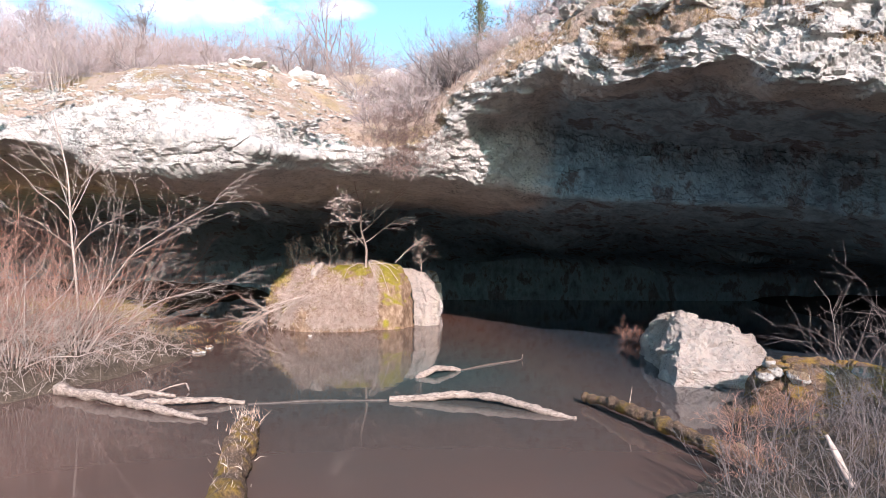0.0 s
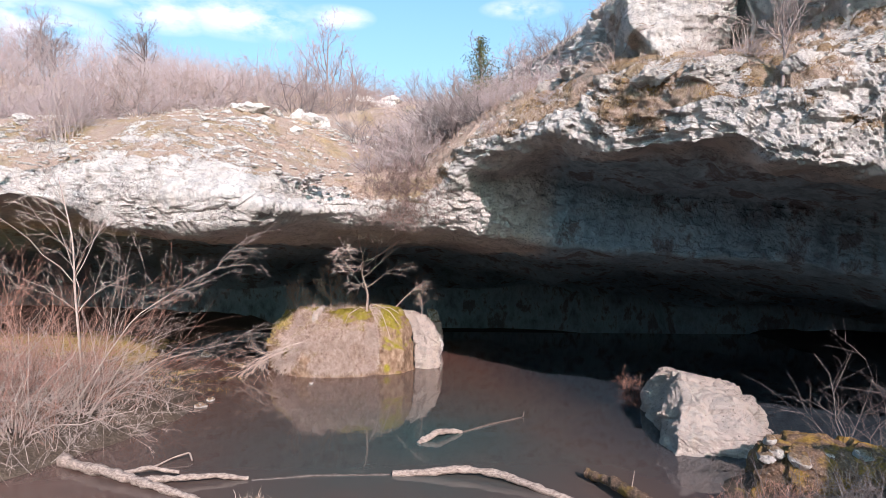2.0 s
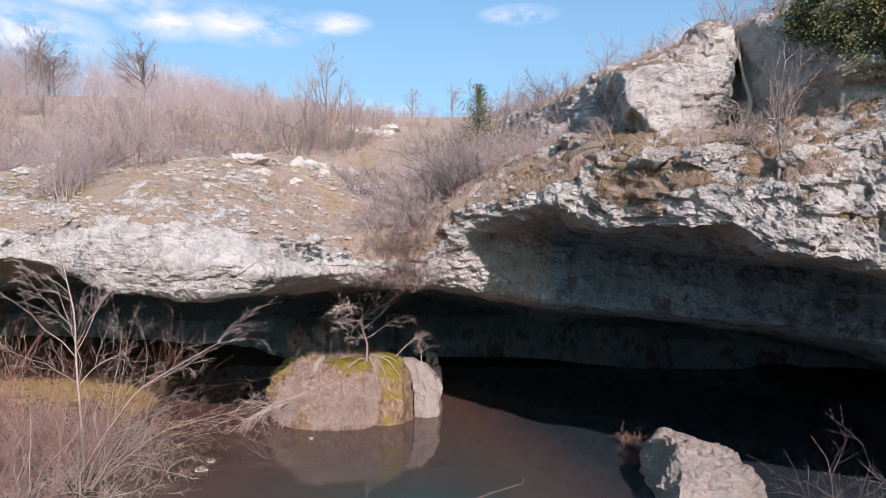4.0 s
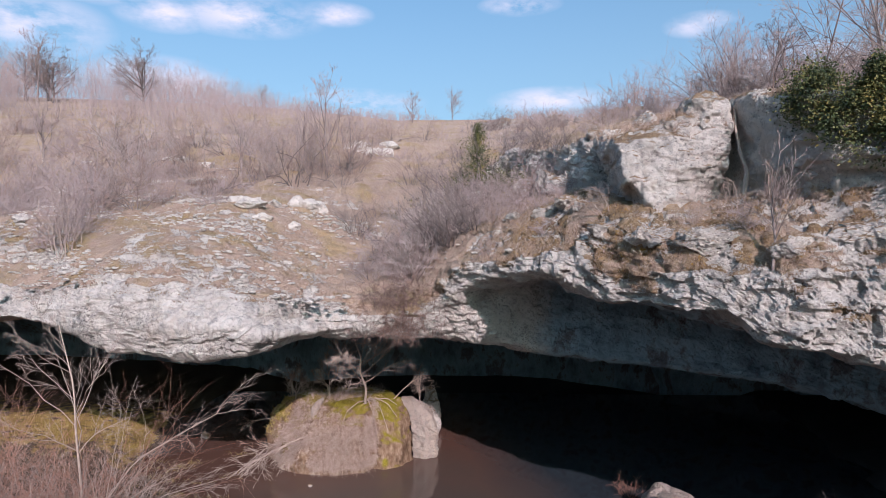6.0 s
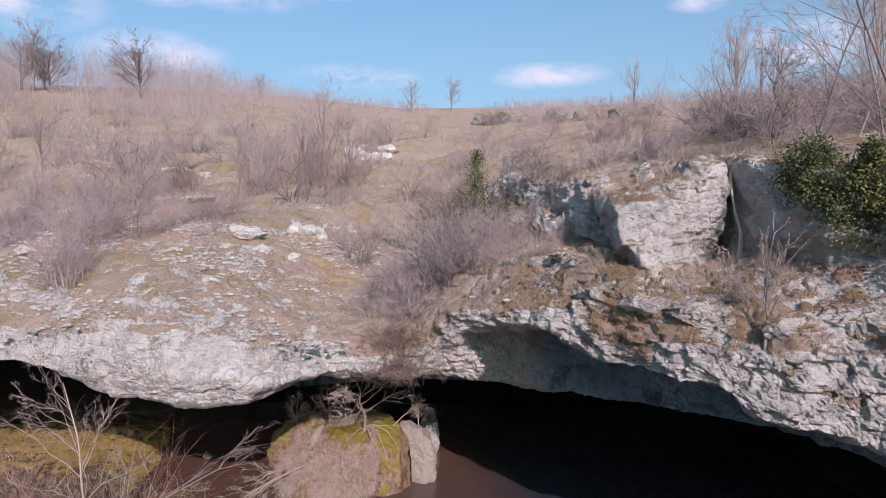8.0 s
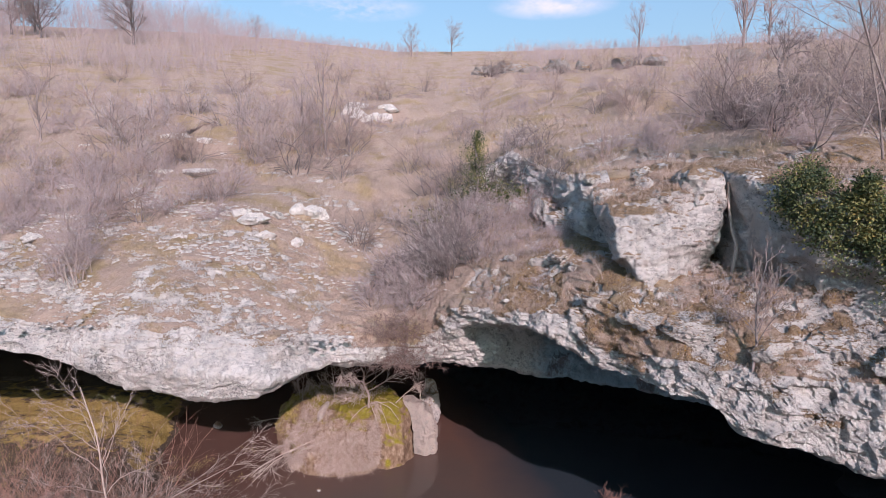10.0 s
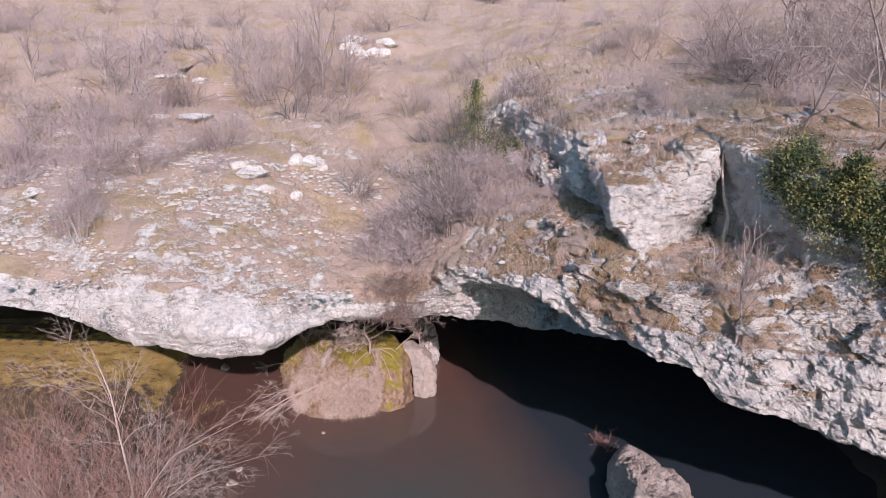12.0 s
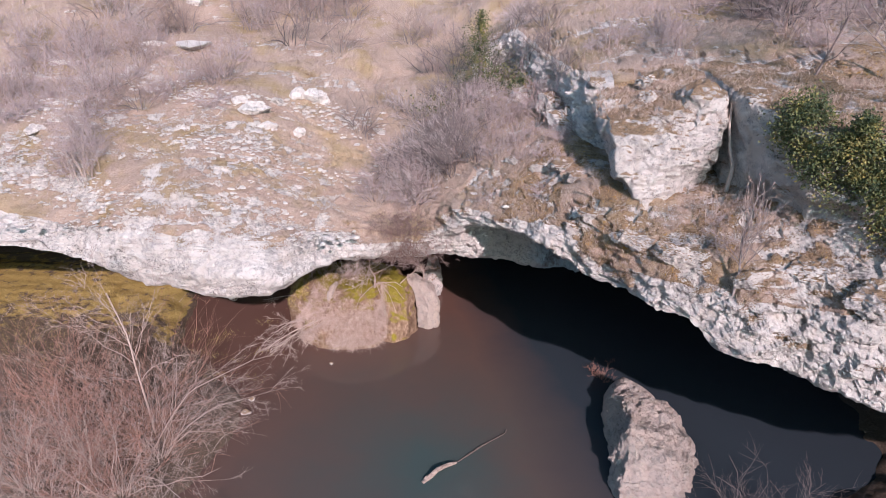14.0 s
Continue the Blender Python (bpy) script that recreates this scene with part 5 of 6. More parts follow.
r = np.random.default_rng(13)
for thing in (crag, crag_b):
    tops = np.concatenate([on_mesh(o.data, 0.6) for o in thing.children if "block" in o.name])
    tops = tops[fractal(tops, 1.1, 3, 0.5, 311) > -0.05]
    tops = tops[r.integers(len(tops), size=9500)] + r.normal(0, 0.04, (9500, 3)) * (1, 1, 0.2)
    blades("dry_turf", tops, up_ways(9500, r, 0.55), r.uniform(0.04, 0.17, 9500), np.full(9500, 0.0045), GRASS, "", "", 0.6, thing, seed=14)
    thing.children[-1]["kind"] = "stuff"
low = SURF[(u > 0.3) & (u < 13), 232:345].reshape(-1, 3)
bare = mask.reshape(nu, nv)[(u > 0.3) & (u < 13), 232:345].reshape(-1)
low = low[(bare < 0.42) & (fractal(low, 0.9, 3, 0.5, 313) > -0.25)]
k = min(44000, 3 * len(low))
low = low[r.integers(len(low), size=k)] + r.normal(0, 0.03, (k, 3)) * (1, 1, 0.2)
blades("brow_tufts", low, up_ways(k, r, 0.55), r.uniform(0.03, 0.15, k), np.full(k, 0.0045), RUSTY, "short rusty-brown tufts among the rocks of the brow", "grass", 0.6, seed=15)

# shrubs: a few grown ones, copied about the slope
kinds = [
    shrub("shrub", "leafless mauve-grey shrub with fine twigs on the slope", 1.6, 13, 401, TWIG_BROWN, TWIG_MAUVE, (6, 3), 1.05, least=0.009, group="shrubs on the hillside"),
    shrub("shrub", "leafless mauve-grey shrub with fine twigs on the slope", 2.1, 11, 402, BARK_GREY, TWIG_BROWN, (6, 4), 0.9, least=0.008, group="shrubs on the hillside"),
    shrub("shrub", "low tangled leafless shrub with pinkish twigs", 1.1, 18, 403, TWIG_MAUVE, TWIG_MAUVE, (6, 3), lean=1.4, least=0.008, group="shrubs on the hillside"),
    shrub("shrub", "leafless grey shrub with pale upright stems", 2.6, 12, 404, BARK_PALE, TWIG_MAUVE, lean=0.5, group="shrubs on the hillside"),
    shrub("shrub", "dark tangled leafless thorn shrub", 1.9, 15, 405, BARK_DARK, BARK_GREY, lean=1.1, per=(8, 4), group="shrubs on the hillside"),
    shrub("shrub", "ash-grey tangled thorn shrub with pale crooked twigs", 1.7, 13, 406, BARK_GREY, TWIG_ASH, lean=1.0, per=(6, 3), radius=0.024, least=0.0125, group="shrubs on the hillside")]
homes = []
r = np.random.default_rng(21)


def thicket(count, x0, x1, y0, y1, which, s0=0.7, s1=1.2):
    for _ in range(count):
        for _ in range(20):
            x, y = r.uniform(x0, x1), r.uniform(y0, y1)
            if gap_ok(x, y) and not (2.9 < x < 11.5 and 14.9 < y < 19):
                homes.append((x, y, which[r.integers(len(which))], r.uniform(s0, s1)))
                break


thicket(20, -4.2, 0.4, 20.8, 27.5, (5, 2, 5, 4, 1), 0.5, 1.0)
thicket(12, -2.6, 0.2, 20.6, 24.0, (5, 4), 0.6, 1.0)        # the gully
thicket(8, -3.2, -0.8, 20.4, 22.0, (2, 2, 0), 0.8, 1.1)
thicket(16, -17, -9.5, 23, 30, (0, 2, 1), 0.7, 1.15)                 # left above the slabs
thicket(5, -14, -11.5, 19.8, 22, (3, 2), 0.7, 1.0)
thicket(10, -1.5, 3.2, 23, 31, (4, 0, 2), 0.7, 1.0)                  # by the ivy tree
thicket(9, -12, -6, 33, 41, (1, 4, 3), 1.1, 1.7)
thicket(22, -40, -16, 30, 52, (0, 1, 2), 1.0, 1.6)
thicket(18, -14, 14, 42, 66, (0, 1, 2), 0.9, 1.5)
thicket(16, 8, 26, 21, 34, (1, 4, 0, 3), 0.9, 1.4)
thicket(14, 12, 46, 34, 60, (1, 0, 2), 1.1, 1.7)
thicket(26, -30, -8, 30, 58, (0, 1, 2, 2), 0.9, 1.6)
thicket(20, -8, 16, 29, 50, (0, 2, 2, 1), 0.7, 1.3)
thicket(10, -24, -14, 23, 31, (0, 2), 0.8, 1.3)
thicket(7, 2.5, 9, 13.6, 15.2, (2, 2, 0), 0.25, 0.45)
thicket(26, 6, 17, 19.3, 26, (0, 2, 2, 1), 0.7, 1.2)
thicket(10, 2.5, 7, 19.6, 24, (2, 0), 0.5, 0.9)
thicket(12, -3.0, 2.6, 20.5, 24, (2, 4, 0), 0.4, 0.8)
thicket(12, 0.2, 3.2, 17.5, 21.5, (2, 2, 0), 0.35, 0.65)
thicket(20, -24, -13.5, 24, 34, (0, 2, 5, 0), 0.8, 1.3)
thicket(14, -22, -12, 34, 46, (0, 1, 5), 1.0, 1.7)
thicket(16, 9, 15, 19.6, 26, (4, 5, 1, 4), 0.9, 1.4)
thicket(14, 0, 22, 69, 73.5, (4, 1, 2), 0.8, 1.3)
homes += [(-0.3, 21.2, 4, 0.9), (0.4, 20.6, 4, 0.7), (-0.9, 21.8, 4, 0.9), (-0.4, 26.2, 4, 0.9), (1.5, 26.3, 4, 0.9), (0.2, 25.5, 4, 0.8), (1.0, 27.2, 4, 1.0), (2.4, 25.2, 4, 0.7), (-1.2, 24.6, 4, 0.8), (-0.6, 29.5, 4, 1.1), (-1.6, 30.5, 4, 1.0), (-0.2, 31.5, 4, 0.9), (2.9, 24.5, 4, 0.6), (3.2, 21.8, 4, 0.55), (1.9, 28.2, 5, 0.9), (0.9, 28.6, 4, 0.9)]
for k, b in enumerate(kinds):
    x, y = [(-11.5, 25.5), (-8.0, 37.5), (-1.9, 20.9), (-12.5, 20.3), (-0.4, 22.6), (-1.6, 22.4)][k]
    b.matrix_basis = pose(x, y, surface(x, y), 0, 0, 30 * k)
for x, y, k, s in homes:
    ob = copy_thing(kinds[k], pose(x, y, surface(x, y), r.uniform(-8, 8), r.uniform(-8, 8), r.uniform(0, 360)))
    ob.scale = (s, s, s * r.uniform(0.85, 1.15))

# far brushwood up to the skyline
r = np.random.default_rng(31)
n = 12000
yy = r.uniform(58, 122, n)
xx = r.uniform(-1, 1, n) * (yy * 0.80 + 6)
dens = fractal(np.stack([xx, yy, 0 * xx], 1), 0.09, 2, 0.5, 411) + 0.5 * np.clip((-xx - 8) / 25, 0, 1) + 0.55 * np.clip((yy - 85) / 18, 0, 1) + 0.3 * np.clip((xx - 14) / 20, 0, 1) + 0.35 * ((xx > 4) & (yy > 98))
sel = (dens > 0.62) | ((xx < -24) & (yy > 62) & (yy < 98) & (dens > 0.1))
xx, yy = xx[sel], yy[sel]
n = len(xx)
start = np.stack([xx, yy, surfaces(xx, yy) - 0.1], 1)
P, R = shoots(start, up_ways(n, r, 0.25), r.uniform(0.9, 2.2, n) * (0.9 + 2.6 * np.clip((-xx - 26) / 25, 0, 1)), np.full(n, 0.022), 4, r, 0.05, 0.14)
P2, R2 = offshoots(P, R, 7, 0.55, 0.85, 3, r, 0.05, 0.18, 0.15, 0.6, 0.012)
ob = place("brushwood", raw_mesh("brushwood", *join([batch_tubes(P, R), batch_tubes(P2, R2)])), TWIG_MAUVE)
tagged(ob, "mauve leafless brushwood covering the far hilltop", "brushwood", kind="stuff")

# trees on the skyline and by the crag
TREE = "single bare round-crowned tree on the hilltop"


def at_ground(ob, x, y, dz=-0.1, rz=0.0, s=1.0):
    ob.matrix_basis = pose(x, y, surface(x, y) + dz, 0, 0, rz)
    ob.scale = (s, s, s)
    return ob


t1 = bare_tree("tree", TREE, [(0, 0, 0), (0.1, 0, 1.6), (-0.1, 0.1, 3.2), (0.1, 0, 5.2)], 0.17, 501, BARK_DARK, BARK_GREY, 24, 0.8, (8, 6, 4), 0.2, 0.04, 1.7, 0.14, least=0.013)
at_ground(t1, -43.0, 84, -0.6, 0, 1.25)
t2 = bare_tree("tree", "tall bare slender tree on the hilltop", [(0, 0, 0), (0.2, 0, 3), (0, 0.2, 6), (0.3, 0, 8)], 0.14, 502, BARK_GREY, TWIG_BROWN, 20, 0.62, (8, 5, 3), 0.15, 0.05, 0.8, 0.14, least=0.013, group="bare trees on the hilltop")
at_ground(t2, -60, 88)
for x, y, s, rz in [(-57, 87, 0.9, 70), (-63, 90, 0.95, 130), (-66, 87, 0.85, 20), (-61, 92, 0.9, 310), (-33, 102, 0.45, 60), (-9, 100, 0.5, 10), (-3, 102, 0.55, 90)]:
    at_ground(copy_thing(t1 if x < -50 else t2, Matrix()), x, y, -0.3, rz, s * (1.2 if x < -50 else 1.0))
t3 = bare_tree("tree", "small bare tree with many upright boughs among shrubs", [(0, 0, 0), (0.05, 0, 1.3), (-0.1, 0.1, 2.8), (0.0, 0, 5.0)], 0.11, 503, BARK_GREY, TWIG_MAUVE, 16, 0.7, (6, 5, 3), 0.12, 0.06, 0.65, 0.14, least=0.009, group="small trees on the slope")
at_ground(t3, -8.6, 39.5)
for x, y, s, rz in [(-10.3, 41, 0.7, 50), (-13.5, 38.5, 0.55, 100), (-6.9, 38.3, 0.6, 170), (15.5, 33, 0.7, 210), (19, 31, 0.9, 30), (-24, 36, 0.6, 60), (34, 86, 1.7, 20), (38, 88, 1.5, 110), (36, 91, 1.6, 200), (24, 98, 1.1, 300)]:
    at_ground(copy_thing(t3, Matrix()), x, y, -0.1, rz, s)
t4 = bare_tree("tree", "crooked dark bare oak above the crag", [(0, 0, 0), (0.2, 0, 0.8), (-0.1, 0, 1.6), (0.3, 0.1, 2.6)], 0.13, 504, BARK_DARK, BARK_DARK, 12, 0.95, (6, 5, 3), 0.25, 0.02, 0.95, 0.22, 0.008)
at_ground(t4, 12.6, 27)
t5 = bare_tree("tree", "leafless tree with long pale arching boughs above the ivy", [(0, 0, 0), (-0.4, -0.3, 1.5), (-0.9, -0.5, 3.0), (-1.2, -0.9, 4.4)], 0.035, 505, BARK_GREY, BARK_PALE, 18, 0.7, (7, 5, 3), 0.12, 0.0, 0.95, 0.16, 0.0055)
t5.matrix_basis = pose(10.8, 16.8, 11.4)
for x, y, z, rx, rz, s in [(9.7, 15.0, 11.3, 38, 10, 0.9), (10.3, 14.7, 11.3, 50, 40, 0.9), (10.6, 15.6, 11.5, 20, -30, 1.2), (9.0, 17.2, 11.5, 8, 60, 0.9)]:
    c = copy_thing(t5, pose(x, y, z, rx, 0, rz))
    c.scale = (s, s, s)
copy_thing(t5, pose(11.6, 19.5, surface(11.6, 19.5) - 0.1, 0, 0, 130))

# a young tree on the brow and a dead shrub in the crag's shade
t6 = bare_tree("sapling", "spindly bare sapling rooted on the rocky brow", [(0, 0, 0), (0.05, 0, 0.6), (0.0, 0.05, 1.3), (0.15, 0, 2.3)], 0.035, 506, BARK_GREY, BARK_GREY, 14, 0.62, (5, 4, 0), 0.12, 0.05, 0.8, 0.15, 0.007, "sapling")
t6.matrix_basis = pose(6.1, 12.75, surface(6.1, 12.75) - 0.05)
s1 = shrub("dead_shrub", "bleached dead shrub in the shade beside the crag", 0.9, 9, 407, BARK_PALE, BARK_PALE, (5, 3), 0.8, 0.014, 0.005)
s1.matrix_basis = pose(3.55, 16.1, surface(3.55, 16.1), 0, -25, 0)
for k, (x, y, s) in enumerate([(6.0, 14.6, 0.9), (6.9, 14.3, 1.0), (5.2, 14.5, 0.6), (7.3, 15.2, 1.2)]):
    c = copy_thing(s1, pose(x, y, surface(x, y), 0, 0, 90 * k))
    c.scale = (s, s, s * 1.3)
v, f = tube(curve_points([(6.55, 15.75, 11.3), (6.52, 15.6, 10.7), (6.6, 15.5, 10.1), (6.72, 15.45, 9.7), (6.6, 15.4, 9.0)], 30), np.linspace(0.03, 0.055, 30), 8, 9, 0.35)
tagged(place("root", raw_mesh("root", v, f), BARK_PALE), "pale twisted root hanging down the crag's cleft", "root")


# ---- evergreen ivy ----
def leaf_cloud(name, spots, size, material, parent, seed):
    """Small folded leaves round given spots."""
    r = np.random.default_rng(seed)
    n = len(spots)
    a, b = r.normal(size=(n, 3)), r.normal(size=(n, 3)) + np.array([0, -0.6, 0.6])
    b /= np.linalg.norm(b, axis=1, keepdims=True)
    a = np.cross(b, a)
    a /= np.linalg.norm(a, axis=1, keepdims=True)
    c = np.cross(a, b)
    s = (size * r.uniform(0.6, 1.3, n))[:, None]
    v = np.stack([spots - a * s, spots - c * s * 0.6 + b * s * 0.2, spots + a * s, spots + c * s * 0.6 + b * s * 0.2], 1).reshape(-1, 3)
    k = np.arange(n)[:, None] * 4
    return place(name, raw_mesh(name, v, np.concatenate([k + [0, 1, 2], k + [0, 2, 3]], 0), False), material, parent)


def ivy_mass(name, label, lumps, leaves, size, seed, category="ivy"):
    r = np.random.default_rng(seed)
    ob = new(name)
    tagged(ob, label, category)
    pts = []
    for x, y, z, rad, share in lumps:
        n = int(leaves * share)
        d = r.normal(size=(n, 3))
        d /= np.linalg.norm(d, axis=1, keepdims=True)
        rr = rad * (0.3 + 1.0 * r.random(n) ** 0.8) * (1 + 0.45 * value_noise(d * 2.4 + seed + x, seed))
        pts.append(np.array([x, y, z]) + d * rr[:, None])
    pts = np.concatenate(pts)
    leaf_cloud("leaves", pts, size, IVY, ob, seed)
    m = 90
    start = np.repeat(np.array([[lumps[0][0] + 0.4, lumps[0][1] + 0.6, lumps[0][2] - lumps[0][3]]]), m, 0)
    way = pts[r.integers(len(pts), size=m)] - start
    P, R = shoots(start, way, np.linalg.norm(way, axis=1), np.full(m, 0.02), 5, r, 0, 0.12)
    tagged(place("base", raw_mesh("base", *batch_tubes(P, R, 4)), BARK_GREY, ob), kind="stuff")
    return ob


r = np.random.default_rng(77)
lumps = [(9.4, 12.5, 10.2, 0.8, 0.06)]
for _ in range(48):
    x = 7.25 + 3.2 * r.random() ** 1.3
    low_ = np.interp(x, [7.2, 7.6, 8.1, 8.7, 11], [11.0, 10.2, 9.5, 8.9, 8.6])
    lumps.append((x, np.interp(x, [7.2, 7.75, 8.8, 11], [14.0, 12.95, 12.1, 11.7]) + r.normal(0, 0.16), r.uniform(low_, 11.35), r.uniform(0.2, 0.48), 0.02))
ivy_mass("ivy_bush", "dense evergreen ivy with yellowing leaves hanging over the rock", lumps, 62000, 0.033, 601)
trunk_ivy = bare_tree("ivy_tree", "small bare tree whose trunk is wrapped in ivy", [(0, 0, 0), (0.05, 0, 1.4), (-0.05, 0, 2.6), (-0.15, 0, 4.0)], 0.12, 507, BARK_GREY, BARK_GREY, 9, 0.4, (5, 4, 2), 0.35, 0.04, 0.9, 0.2, 0.008)
at_ground(trunk_ivy, 0.55, 26.4, -0.1, 0, 0.8)
r = np.random.default_rng(602)
zz = 0.5 + 3.3 * r.random(4200)
an = r.uniform(0, 2 * np.pi, 4200)
rd = (0.55 + 0.2 * np.sin(zz * 4.0 + an) + 0.25 * np.sin(zz * 7 + 2 * an)) * r.uniform(0.1, 1.4, 4200) * np.interp(zz, [0.6, 1.4, 2.4, 3.9], [1.7, 1.6, 1.0, 0.3])
leaf_cloud("ivy_leaves", np.stack([np.cos(an) * rd, np.sin(an) * rd, zz + 0.15 * np.sin(9 * an)], 1), 0.042, IVY, trunk_ivy, 603)
r = np.random.default_rng(604)
for k, (x, y, w) in enumerate([(-0.9, 25.6, 0.55), (1.4, 25.9, 0.5), (2.2, 24.6, 0.35)]):
    d = r.normal(size=(900, 3)) * (w, w * 0.8, w * 0.55)
    ob = new("ivy_clump")
    tagged(ob, "dark low ivy clump against grey rock", "ivy")
    ob.location = (x, y, surface(x, y) + 0.25)
    leaf_cloud("leaves", d, 0.05, IVY, ob, 610 + k)

# ---- growth on the boulder island ----
r = np.random.default_rng(41)
src = [o for o in island.children if o.name.startswith(("main_block", "mossy_column"))]
pts, nrm = [], []
for o in src:
    me = o.data
    c, nn = np.zeros(len(me.polygons) * 3), np.zeros(len(me.polygons) * 3)
    me.polygons.foreach_get("center", c)
    me.polygons.foreach_get("normal", nn)
    c, nn = c.reshape(-1, 3), nn.reshape(-1, 3)
    want = (nn[:, 1] < -0.1) & (c[:, 0] + island.location.x < -3.15) & (c[:, 2] > 0.15) & (c[:, 2] < 2.25)
    pts.append(c[want])
    nrm.append(nn[want])
pts, nrm = np.concatenate(pts), np.concatenate(nrm)
pick = r.integers(len(pts), size=64000)
b0, n0 = pts[pick] + r.normal(0, 0.03, (len(pick), 3)), nrm[pick]
thin = (fractal(b0, 0.9, 3, 0.5, 421) > -0.35) & (r.random(len(b0)) < np.clip(1.3 - 0.4 * b0[:, 2], 0.3, 1)) & (b0[:, 0] > -2.35)
b0, n0 = b0[thin], n0[thin]
way = n0 * 0.6 + np.array([0, 0, -0.45]) + r.normal(0, 0.85, b0.shape)
way /= np.linalg.norm(way, axis=1, keepdims=True)
blades("root_drape", b0 + n0 * 0.03, way, r.uniform(0.05, 0.36, len(b0)) * (0.6 + 0.6 * (fractal(b0, 1.6, 2, 0.5, 422) > 0)), np.full(len(b0), 0.005), DRAPE, "", "", 0.5, island, seed=42)
island.children[-1]["label"] = "matted pinkish-grey dry roots and grass"
top = np.concatenate([on_mesh(o.data, 0.45) for o in src])
top = top[(fractal(top, 0.9, 3, 0.5, 423) > -0.1) & (top[:, 2] > 1.2)]
top = top[r.integers(len(top), size=1800)]
blades("moss", top, up_ways(len(top), r, 0.6), r.uniform(0.04, 0.15, len(top)), np.full(len(top), 0.008), GRASS_GREEN, "", "", 0.6, island, seed=43)
island.children[-1]["kind"] = "stuff"
lobe = on_mesh(src[0].data, -0.2)
lobe = lobe[(lobe[:, 0] < -1.95) & (lobe[:, 1] < 0.9) & (lobe[:, 2] > 0.8)]
lobe = lobe[r.integers(len(lobe), size=1500)]
blades("yellow_moss", lobe, up_ways(1500, r, 0.9), r.uniform(0.04, 0.14, 1500), np.full(1500, 0.009), GRASS_GREEN, "", "", 0.6, island, seed=44)
island.children[-1]["kind"] = "stuff"
# crown in lightened bark, as if sun reached it under the brow
i1 = bare_tree("sapling", "bare pale thorny sapling with spreading boughs growing on the boulder", [(0, 0, 0), (0.1, -0.45, 0.7), (0.0, -1.2, 1.4), (0.2, -2.0, 2.0), (0.1, -2.7, 2.7)], 0.05, 511, BARK_PALE, BARK_SUNLIT, 17, 0.58, (7, 4, 0), 0.25, 0.01, 1.9, 0.16, 0.0085, "sapling")
i1.matrix_basis = pose(-3.65, 24.1, 2.2)
for k, (x, y, z) in enumerate([(-2.75, 23.75, 1.3), (-2.45, 24.1, 1.7), (-3.05, 23.4, 0.9), (-4.3, 23.0, 1.7), (-2.5, 24.4, 2.1)]):
    v, f = tube(curve_points([(0, 0, 0.1), (0.25 * (x + 3.65), 0.5 * (y - 24.1), 0.30 - 0.04 * k), (0.7 * (x + 3.65), 1.0 * (y - 24.1), 0.3 * (z - 2.2) + 0.15), (x + 3.65, y - 24.15, z - 2.2)], 18), np.linspace(0.022, 0.008, 18), 5, 700 + k, 0.2)
    place("root", raw_mesh("root", v, f), BARK_PALE, i1)
i2 = bare_tree("sapling", "small bare twiggy sapling growing on the boulder", [(0, 0, 0), (0.02, 0, 0.5), (-0.05, 0, 1.0), (-0.1, 0, 1.6)], 0.022, 512, BARK_PALE, BARK_PALE, 12, 0.65, (5, 4, 2), 0.06, 0.03, 1.0, 0.2, 0.009, "sapling", "saplings on the boulder")
i2.matrix_basis = pose(-5.2, 25.0, 2.2)
for x, y, z, s, rz, rx in [(-5.9, 25.0, 2.05, 0.5, 100, 0), (-6.5, 25.0, 2.0, 0.8, 200, 0), (-1.75, 25.6, 1.95, 0.75, 40, 0), (-6.8, 25.6, 1.9, 0.7, 60, 0), (-4.6, 25.2, 2.2, 0.5, 140, 0)]:
    c = copy_thing(i2, pose(x, y, z, rx, 0, rz))
    c.scale = (s, s, s)
i3 = bare_tree("dead_branch", "bleached dead branch hanging down the boulder's face", [(0, 0, 0), (-0.8, -0.25, -0.15), (-1.7, -0.5, -0.45), (-2.5, -0.6, -1.1)], 0.03, 513, BARK_PALE, BARK_PALE, 10, 0.45, (4, 3, 0), 0.35, -0.05, 0.8, 0.22, 0.007, "branch", "dead branches on the boulder")
i3.matrix_basis = pose(-4.3, 23.25, 1.45)
copy_thing(i3, pose(-5.6, 23.6, 1.0, 0, 0, -25))
copy_thing(i3, pose(-5.5, 23.25, 1.25, 0, 0, 22))
copy_thing(i3, pose(-6.1, 23.3, 0.95, 0, -8, 5))
c = copy_thing(i3, pose(-7.2, 24.6, 1.5, 0, 0, -20)); c.scale = (0.55, 0.55, 0.4)
c = copy_thing(i3, pose(-2.6, 24.2, 2.35, 0, 60, 150)); c.scale = (0.6, 0.6, 0.6)
v, f = tube(curve_points([(-5.25, 24.2, 2.35), (-5.45, 23.75, 2.1), (-5.5, 23.35, 1.5)], 24), np.concatenate([np.linspace(0.05, 0.16, 12), np.linspace(0.16, 0.05, 12)]), 9, 3, 0.3)
place("bare_patch", raw_mesh("bare_patch", v - np.array(island.location), f), ROCK_WARM, island, "bare pale strip of stone")

